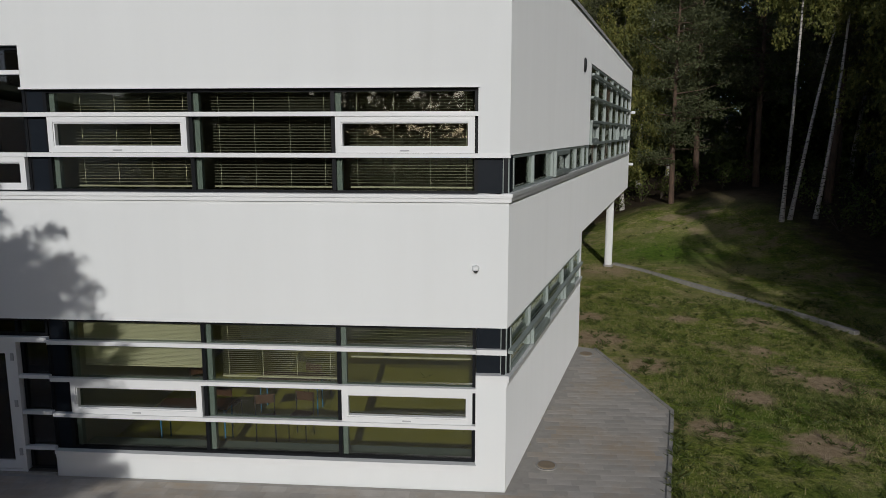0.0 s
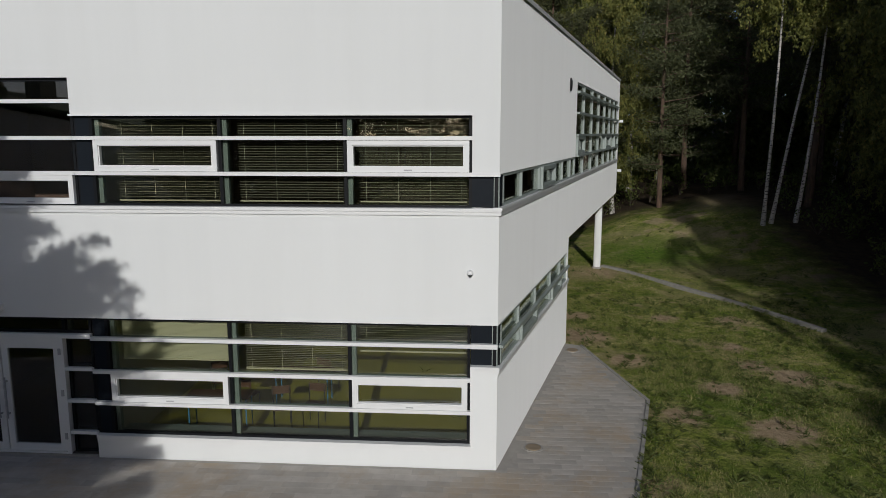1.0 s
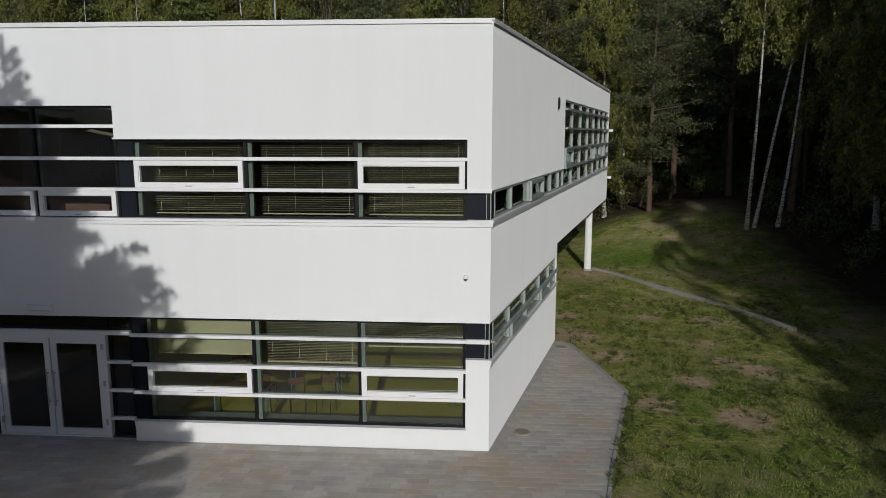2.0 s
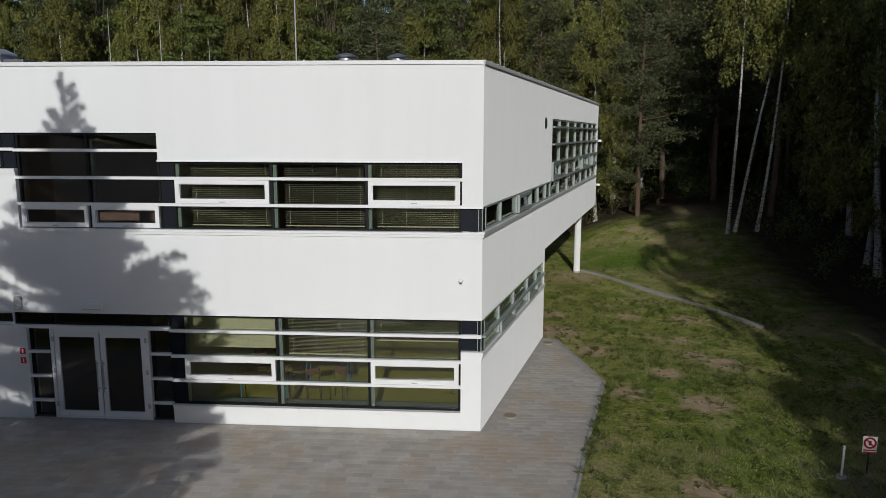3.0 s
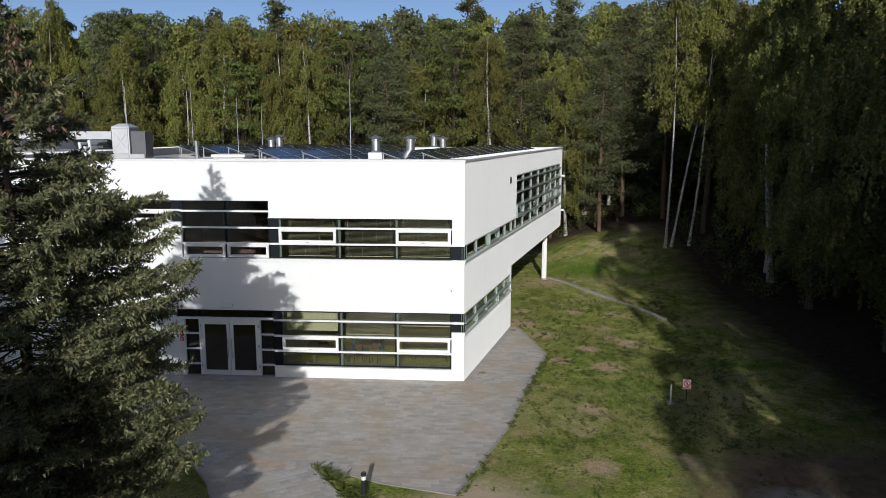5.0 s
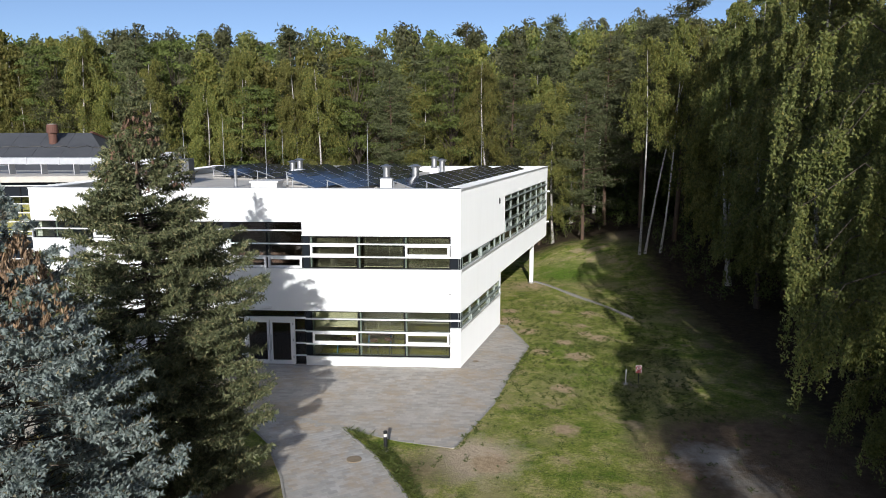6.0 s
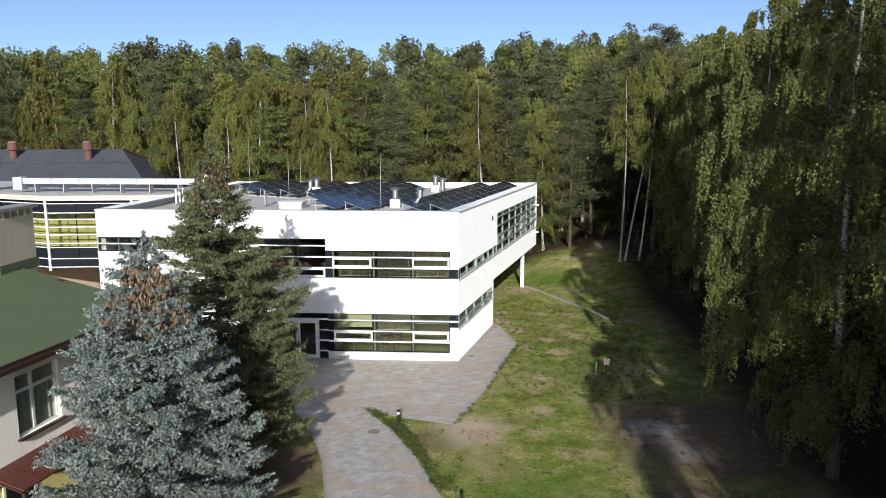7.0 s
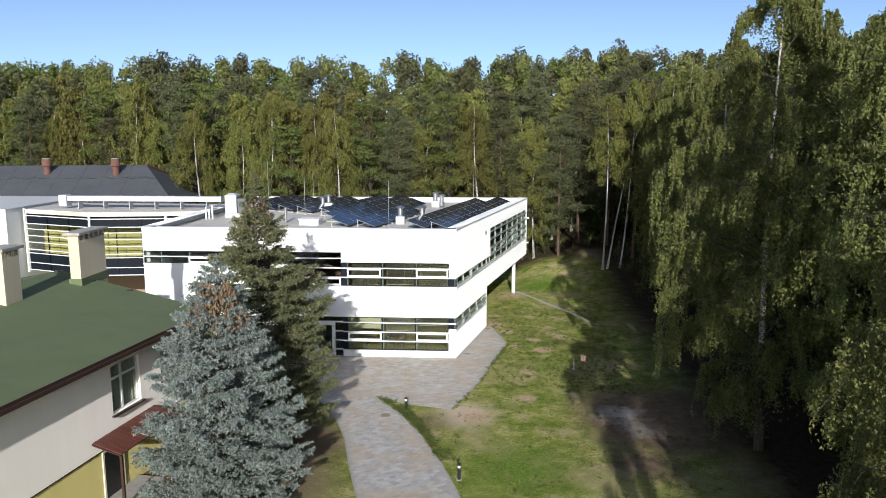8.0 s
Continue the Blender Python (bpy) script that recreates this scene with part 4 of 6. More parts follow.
hip_wing()
for bx_, by_, bz_ in ((-38.2, 30.6, 10.75), (-45.3, 29.6, 10.75)):
    c = thing("brick_chimney", (bx_, by_, bz_ - 0.6), "round brown brick chimney with wider crown", "chimney", "brick chimneys")
    part("shaft", lathe([(0.36, -1.0), (0.36, 1.0)], 18), BRICKM, c)
    part("crown", lathe([(0.44, 1.0), (0.50, 1.06), (0.47, 1.72), (0.40, 1.8)], 18), BRICKM, c)
    part("lid", lathe([(0.38, 1.8), (0.38, 1.86)], 18), KERB, c)

# ------------------------------------------------------------------ green-roofed house
HM = Matrix.Translation((-13.1, -18.6, 0)) @ Matrix.Rotation(math.radians(82), 4, "Z")  # local x along the wall, y into the house
house = thing("green_roofed_house", (0, 0, 0), "pale rendered house with green felt roof", "house")
HX0, HX1 = -16.0, 6.2
HOUSE_HOLES = [(-0.15, 1.72, 3.35, 5.38), (3.25, 4.2, 3.6, 5.3)]
part("wall", wall_mesh([HX0, -0.15, 1.72, 3.25, 4.2, HX1], [2.2, 3.35, 3.6, 5.3, 5.38, 6.0], lambda u, z: not inside(u, z, HOUSE_HOLES), 0.35, HM), CREAM, house)
part("wall", bx(bmesh.new(), HX0, HX1, 0.03, 0.35, 0, 2.18, HM), YELLOW, house, "yellow rendered lower wall")
part("string_course", bx(bmesh.new(), HX0, HX1, -0.03, 0.2, 2.17, 2.21, HM), BROWNTRIM, house)
bm = bmesh.new()
v = [bm.verts.new(HM @ Vector(p)) for p in ((HX1 - 0.35, 0.36, 0), (HX1 - 0.35, 14.6, 0), (HX1 - 0.35, 14.6, 6.0), (HX1 - 0.35, 7.5, 7.35), (HX1 - 0.35, 0.36, 6.0),
                                            (HX1, 0.36, 0), (HX1, 14.6, 0), (HX1, 14.6, 6.0), (HX1, 7.5, 7.35), (HX1, 0.36, 6.0))]
bm.faces.new(v[:5][::-1])
bm.faces.new(v[5:])
for i in range(5):
    bm.faces.new((v[i], v[(i + 1) % 5], v[5 + (i + 1) % 5], v[5 + i]))
part("gable_wall", bm, CREAM, house)
part("rear_wall", bx(bmesh.new(), HX0, HX1 - 0.36, 14.3, 14.6, 0, 6.0, HM), CREAM, house)
part("gable_wall", bx(bmesh.new(), HX0, HX0 + 0.3, 0.36, 14.29, 0, 6.0, HM), CREAM, house)
part("floor", bx(bmesh.new(), HX0 + 0.31, HX1 - 0.36, 0.36, 14.28, 2.6, 2.9, HM), DARKFLOOR, house)
bm = bmesh.new()
EZ, PITCH = 5.98, 0.2
sec = [(-0.62, EZ - 0.02), (7.5, EZ + 8.12 * PITCH), (15.5, EZ), (15.5, EZ + 0.16), (7.5, EZ + 8.12 * PITCH + 0.16), (-0.62, EZ + 0.14)]
ra = [bm.verts.new(HM @ Vector((HX0 - 0.5, y, z))) for y, z in sec]
rb = [bm.verts.new(HM @ Vector((HX1 + 0.45, y, z))) for y, z in sec]
bm.faces.new(ra)
bm.faces.new(rb[::-1])
for i in range(6):
    bm.faces.new((ra[i], rb[i], rb[(i + 1) % 6], ra[(i + 1) % 6]))
hr = part("roof", bm, GREENROOF, house, "green felt roof")
part("fascia", bx(bmesh.new(), HX0 - 0.5, HX1 + 0.46, -0.66, -0.625, EZ - 0.16, EZ + 0.15, HM), BROWNTRIM, hr, "dark brown fascia board")
part("gutter", bx(bmesh.new(), HX0 - 0.5, HX1 + 0.46, -0.78, -0.665, EZ - 0.10, EZ + 0.03, HM), BROWNTRIM, hr, "dark brown gutter")
part("verge_board", bx(bmesh.new(), HX1 + 0.455, HX1 + 0.49, -0.6, 0.0, EZ - 0.1, EZ + 0.16, HM), BROWNTRIM, hr)
for sx in (-0.5, 1.5, 3.5):
    rm = HM @ Matrix.Translation((HX1 + 0.15, 4.0 + sx, EZ + 0.14 + (4.6 + sx) * PITCH))
    part("snow_guard", bx(bmesh.new(), -0.06, 0.06, -0.12, 0.12, 0.0, 0.07, rm), BROWNTRIM, hr)
for a, b, c, d in HOUSE_HOLES:
    w = part("window", ring(bmesh.new(), a, b, c, d, 0.07, 0.12, 0.2, HM), FRAME, house, "white framed window")
    mid = a + (b - a) * 0.42
    part("mullion", bx(bmesh.new(), mid - 0.05, mid + 0.05, 0.11, 0.2, c + 0.07, d - 0.07, HM), FRAME, w)
    part("transom", bx(bmesh.new(), a + 0.07, b - 0.07, 0.112, 0.198, d - 0.62, d - 0.53, HM), FRAME, w)
    pn = part("pane", bx(bmesh.new(), a + 0.06, b - 0.06, 0.15, 0.162, c + 0.06, d - 0.06, HM), GLASS, w)
    pn.visible_shadow = False
    part("sill", bx(bmesh.new(), a - 0.08, b + 0.08, -0.14, 0.11, c - 0.06, c - 0.005, HM), BROWNTRIM, w, "dark window sill")
    cu = bmesh.new()
    n = 26
    rows = [[cu.verts.new(HM @ Vector((a + 0.05 + (b - a - 0.1) * i / n, 0.235 + 0.018 * math.sin(i * 2.1), z))) for i in range(n + 1)] for z in (c + 0.05, d - 0.08)]
    for i in range(n):
        cu.faces.new((rows[0][i], rows[0][i + 1], rows[1][i + 1], rows[1][i]))
    part("curtain", cu, NET, w, "pale net curtain")
# tiled canopy over the side door
can = part("canopy", bx(bmesh.new(), -1.55, 2.6, -1.25, 0.0, -0.05, 0.0, HM @ Matrix.Translation((0, 0, 2.72)) @ Matrix.Rotation(math.radians(15), 4, "X")), BROWNTRIM, house, "red metal tile canopy")
for i in range(14):
    x = -1.5 + i * 0.293
    m = HM @ Matrix.Translation((0, 0, 2.72)) @ Matrix.Rotation(math.radians(15), 4, "X")
    part("tile_rib", bx(bmesh.new(), x, x + 0.25, -1.28, 0.0, 0.001, 0.045, m), REDROOF, can)
part("canopy_post", bx(bmesh.new(), -1.45, -1.35, -1.2, -1.1, 0, 2.3, HM), BROWNTRIM, house)
part("side_door", bx(bmesh.new(), -0.9, 0.2, -0.02, 0.028, 0.1, 2.1, HM), BLACKMETAL, house, "dark side door")
part("door_surround", ring(bmesh.new(), -1.0, 0.3, 0.05, 2.16, 0.09, -0.03, 0.027, HM), SHADE, house)
part("step", bx(bmesh.new(), -1.6, 1.2, -1.2, 0.0, 0, 0.14, HM), KERB, house)


def chimney(at, sx, sy, top, foot=0.0):
    c = thing("rendered_chimney", at, "cream rendered chimney with concrete cap and flue slots", "chimney", "rendered chimneys", rz=90)
    h = top - at[2]
    part("shaft", box(-sx, sx, -sy, sy, 0, h - 0.55, bevel=0.02), CHIMNEY, c)
    n = 5
    for i in range(n + 1):
        x = -sx + 0.06 + (2 * sx - 0.12) * i / n
        part("pier", box(x - 0.06, x + 0.06, -sy, sy, h - 0.55, h - 0.27), CHIMNEY, c)
    part("core", box(-sx + 0.1, sx - 0.1, -0.06, 0.06, h - 0.55, h - 0.27), BLACKMETAL, c)
    part("cap", box(-sx - 0.16, sx + 0.16, -sy - 0.16, sy + 0.16, h - 0.27, h - 0.13, bevel=0.02), KERB, c)
    part("skirt", box(-sx - 0.06, sx + 0.06, -sy - 0.06, sy + 0.06, foot, foot + 0.42), GREENROOF, c)


chimney((-17.9, -11.4, 0.0), 1.18, 0.26, 10.05, 7.25)
chimney((-18.75, -16.4, 6.9), 0.55, 0.32, 9.95)

# ------------------------------------------------------------------ small things outdoors
def bollard(x, y, lean=0.0):
    b = thing("bollard_light", (x, y, 0), "black bollard garden light with white lens ring", "lamp", "bollard lights")
    b.matrix_basis = pose(x, y, 0, lean, lean * 0.6, 0)
    part("post", lathe([(0.07, 0), (0.07, 0.54)], 18), BLACKMETAL, b)
    part("lens", lathe([(0.064, 0.54), (0.064, 0.65)], 18), SIGNWHITE, b, "white lens ring")
    part("cap", lathe([(0.075, 0.65), (0.075, 0.73), (0.05, 0.745)], 18), BLACKMETAL, b)
    part("foot", lathe([(0.13, -0.05), (0.13, 0.03)], 18), KERB, b)


bollard(-2.32, -9.2, 0.5)
bollard(0.78, -16.8, -0.5)
bollard(1.9, -24.5)
post = thing("marker_post", (7.5, -1.72, 0), "grey metal marker post in bare soil", "post")
part("post", lathe([(0.025, -0.1), (0.025, 0.66), (0.012, 0.68)], 12), STEEL, post)
part("foot", lathe([(0.10, -0.05), (0.10, 0.02)], 12), KERB, post)
sg = thing("prohibition_sign", (8.1, -1.52, 0), "square white prohibition sign with red ring on a post", "sign", rz=-8)
part("post", lathe([(0.018, -0.1), (0.018, 0.80)], 10), BLACKMETAL, sg)
pl = part("plate", box(-0.135, 0.135, -0.028, -0.022, 0.45, 0.81), SIGNWHITE, sg, "white plate")
mring = bmesh.new()
for i in range(28):
    a0, a1 = 2 * math.pi * i / 28, 2 * math.pi * (i + 1) / 28
    q = [mring.verts.new((r * math.cos(a), -0.034, 0.67 + r * math.sin(a))) for r, a in ((0.085, a0), (0.125, a0), (0.125, a1), (0.085, a1))]
    mring.faces.new(q)
bmesh.ops.solidify(mring, geom=mring.faces[:], thickness=0.004)
part("ring", mring, RED, pl, "red ring")
part("stroke", bx(bmesh.new(), -0.10, 0.10, -0.036, -0.032, -0.015, 0.015, Matrix.Translation((0, 0, 0.67)) @ Matrix.Rotation(math.radians(45), 4, "Y")), RED, pl)
part("pictogram", box(-0.025, 0.025, -0.0335, -0.029, 0.62, 0.72), BLACKMETAL, pl)
for z in (0.51, 0.465):
    part("text_bar", box(-0.12, 0.12, -0.034, -0.029, z - 0.013, z + 0.013), RED, pl)
for mx, my, mr in ((0.72, 0.95, 0.15), (2.15, 7.35, 0.16)):
    mh = thing("manhole_cover", (mx, my, 0.02), "sandy round manhole cover set in the pavers", "cover", "manhole covers")
    part("lid", lathe([(mr, 0), (mr, 0.022), (mr - 0.02, 0.03)], 24), SANDCOVER, mh)
    part("frame", lathe([(mr + 0.04, 0), (mr + 0.04, 0.014)], 24), KERB, mh)
dr = thing("manhole_cover", (-3.3, -10.0, 0.02), "sandy round drain cover set in the path", "cover", "manhole covers")
part("lid", lathe([(0.26, 0), (0.26, 0.022), (0.24, 0.03)], 24), SANDCOVER, dr)

# ------------------------------------------------------------------ trees
class Tree:
    """Collects tubes for the wood and small blades for the foliage."""

    def __init__(self, seed):
        self.r = np.random.default_rng(seed)
        self.wv, self.wf, self.wn = [], [], 0
        self.c, self.a, self.b = [], [], []

    def tube(self, pts, radii, n=5):
        pts = np.asarray(pts, dtype=float)
        k = len(pts)
        d = np.gradient(pts, axis=0)
        d /= np.linalg.norm(d, axis=1)[:, None] + 1e-9
        ref = np.where(np.abs(d[:, 2:3]) > 0.9, np.array([[1.0, 0, 0]]), np.array([[0, 0, 1.0]]))
        s = np.cross(d, ref)
        s /= np.linalg.norm(s, axis=1)[:, None] + 1e-9
        t = np.cross(d, s)
        ang = np.linspace(0, 2 * np.pi, n, endpoint=False)
        rr = np.asarray(radii, dtype=float)[:, None, None]
        v = pts[:, None, :] + rr * (np.cos(ang)[None, :, None] * s[:, None, :] + np.sin(ang)[None, :, None] * t[:, None, :])
        i, j = np.meshgrid(np.arange(k - 1), np.arange(n), indexing="ij")
        i, j = i.ravel(), j.ravel()
        f = np.stack([i * n + j, i * n + (j + 1) % n, (i + 1) * n + (j + 1) % n, (i + 1) * n + j], -1) + self.wn
        self.wv.append(v.reshape(-1, 3))
        self.wf.append(f)
        self.wn += k * n

    def blades(self, centre, along, across):
        self.c.append(centre)
        self.a.append(along)
        self.b.append(across)

    def wood(self, name, mat):
        me = fast_mesh(name, np.concatenate(self.wv), np.concatenate(self.wf), mat)
        me.polygons.foreach_set("use_smooth", np.ones(len(me.polygons), dtype=bool))
        return me

    def leaves(self, name, mat, three=False):
        c, a, b = np.concatenate(self.c), np.concatenate(self.a), np.concatenate(self.b)
        if three:
            v = np.stack([c - a - b, c - a * 0.6 + b, c + a], 1).reshape(-1, 3)
            return fast_mesh(name, v, np.arange(len(v)).reshape(-1, 3), mat)
        v = np.stack([c - a, c + b - a * 0.15, c + a, c - b - a * 0.15], 1).reshape(-1, 3)
        return fast_mesh(name, v, np.arange(len(v)).reshape(-1, 4), mat)


def unit(v):
    return v / (np.linalg.norm(v, axis=-1, keepdims=True) + 1e-9)


def trunk_line(r, height, lean, bend, n=14):
    t = np.linspace(0, 1, n)
    ph = r.uniform(0, 6.28)
    x = lean * height * t + bend * np.sin(t * 3.2 + ph) - bend * math.sin(ph)
    y = bend * 0.7 * np.cos(t * 2.6 + ph) - bend * 0.7 * math.cos(ph)
    return np.stack([x, y, t * height], -1)


def birch(seed, height, spread, limbs, strands, leaves, size, lean=0.0, first=0.3, droop=1.0, radius=None, inner=0.25, loose=0.08):
    T = Tree(seed)
    r = T.r
    line = trunk_line(r, height, lean, height * (0.02 if lean else 0.032))
    rad = (radius or height * 0.0095) * (1 - np.linspace(0, 0.93, len(line)))
    rad[0] *= 1.35
    T.tube(line, rad, 8)
    for i in range(limbs):
        f = first + (0.97 - first) * ((i + r.uniform()) / limbs)
        base = np.array([np.interp(f * height, line[:, 2], line[:, k]) for k in range(3)])
        az = r.uniform(0, 2 * np.pi)
        reach = spread * (1.12 - 0.85 * ((f - first) / (1 - first)) ** 1.2) * r.uniform(0.55, 1.1)
        if f < first + 0.12:
            reach *= r.uniform(0.4, 0.9)
        rise = reach * r.uniform(0.35, 0.95)
        t = np.linspace(0, 1, 7)
        out = np.array([math.cos(az), math.sin(az)])
        pts = np.stack([base[0] + out[0] * reach * t, base[1] + out[1] * reach * t,
                        base[2] + rise * np.sin(t * 1.9) - droop * reach * 0.35 * t ** 3], -1)
        pts[1:] += r.normal(0, 0.04 * reach, (6, 3))
        T.tube(pts, np.linspace(0.006 + 0.004 * reach, 0.003, 7), 3)
        m = strands
        ft = r.uniform(inner, 1.0, m) ** 0.8
        start = np.stack([np.interp(ft, t, pts[:, k]) for k in range(3)], -1) + r.normal(0, loose * reach + 0.1, (m, 3))
        length = r.uniform(0.35, 1.0, m) * (0.55 + 0.30 * reach) * (0.5 + 0.5 * droop)
        q = r.uniform(0, 1, (m, leaves))
        sway = r.normal(0, 0.16, (m, 1, 2)) + out * 0.10
        pos = np.empty((m, leaves, 3))
        pos[..., :2] = start[:, None, :2] + sway * (q * length[:, None])[..., None] + r.normal(0, 0.035 + size * 0.42, (m, leaves, 2))
        pos[..., 2] = start[:, None, 2] - q * length[:, None] + r.normal(0, size * 0.5, (m, leaves))
        pos = pos.reshape(-1, 3)
        k = len(pos)
        along = unit(r.normal(0, 0.5, (k, 3)) + np.array([0, 0, -0.9])) * (size * r.uniform(0.6, 1.15, (k, 1)))
        across = unit(np.cross(along, r.normal(0, 1, (k, 3)))) * (size * r.uniform(0.35, 0.62, (k, 1)))
        T.blades(pos, along, across)
    stem = T.wood("birch_trunk", BIRCHBARK)
    stem.materials.append(DARKBARK)
    slot = np.ones(len(stem.polygons), dtype=np.int32)
    slot[:len(T.wf[0])] = 0
    stem.polygons.foreach_set("material_index", slot)
    return stem, T.leaves("birch_crown", BIRCHLEAF, True)


def broadleaf(seed, height, spread, lumps, leaves, size, first=0.25):
    T = Tree(seed)
    r = T.r
    line = trunk_line(r, height * 0.85, 0.0, height * 0.02)
    T.tube(line, height * 0.011 * (1 - np.linspace(0, 0.9, len(line))), 7)
    for i in range(lumps):
        f = first + (1 - first) * r.uniform() ** 0.85
        az = r.uniform(0, 2 * np.pi)
        g = (f - first) / (1 - first)
        rr = spread * math.sqrt(max(0.03, 1 - (2 * g - 0.85) ** 2 / 1.4)) * r.uniform(0.35, 1.0)
        c = np.array([math.cos(az) * rr, math.sin(az) * rr, f * height])
        root = np.array([np.interp(c[2] * 0.72, line[:, 2], line[:, k]) for k in range(3)])
        T.tube([root, (root + c) / 2 + np.array([0, 0, 0.2]), c], [0.05, 0.03, 0.01], 4)
        lump = r.uniform(0.5, 1.05) * spread * 0.34
        d = unit(r.normal(0, 1, (leaves, 3)))
        d[:, 2] = np.abs(d[:, 2]) * 0.8 - 0.15
        pos = c + d * lump * r.uniform(0.55, 1.0, (leaves, 1)) * np.array([1.15, 1.15, 0.75])
        along = unit(np.cross(d, r.normal(0, 1, (leaves, 3)))) * (size * r.uniform(0.6, 1.1, (leaves, 1)))
        across = unit(np.cross(along, d + r.normal(0, 0.5, (leaves, 3)))) * (size * 0.6)
        T.blades(pos, along, across)
    return T.wood("oak_trunk", DARKBARK), T.leaves("oak_crown", OAKLEAF, True)


def pine(seed, height, spread, tiers, needles, size, first=0.42, taper=0.75):
    T = Tree(seed)
    r = T.r
    line = trunk_line(r, height, 0.0, height * 0.012)
    T.tube(line, height * 0.0115 * (1 - np.linspace(0, 0.88, len(line))), 7)
    for i in range(tiers):
        f = first + (0.98 - first) * ((i + r.uniform()) / tiers)
        base = np.array([np.interp(f * height, line[:, 2], line[:, k]) for k in range(3)])
        g = (f - first) / (1 - first)
        reach = spread * max(0.24, 1.0 - taper * g ** 1.6) * r.uniform(0.5, 1.1) * (0.55 + 0.45 * min(1, g * 4))
        az = r.uniform(0, 2 * np.pi)
        tip = base + np.array([math.cos(az) * reach, math.sin(az) * reach, reach * r.uniform(0.05, 0.45)])
        mid = (base + tip) / 2 + np.array([0, 0, -0.05 * reach])
        T.tube([base, mid, tip], [0.02 + 0.012 * reach, 0.02, 0.01], 4)
        for q in (0.4, 0.58, 0.75, 0.9, 1.0):
            c = base + (tip - base) * q + r.normal(0, 0.17 * reach, 3) * np.array([1, 1, 0.6])
            rad = r.uniform(0.6, 1.25) * (0.3 + 0.14 * spread)
            d = unit(r.normal(0, 1, (needles, 3)) + np.array([0, 0, 0.35]))
            pos = c + d * rad * r.uniform(0.15, 1.0, (needles, 1)) * np.array([1.25, 1.25, 0.5])
            along = unit(d + r.normal(0, 0.35, (needles, 3))) * (size * r.uniform(0.7, 1.3, (needles, 1)))
            across = unit(np.cross(along, r.normal(0, 1, (needles, 3)))) * (size * 0.32)
            T.blades(pos, along, across)
    return T.wood("pine_trunk", PINEBARK), T.leaves("pine_crown", PINENEEDLE, True)


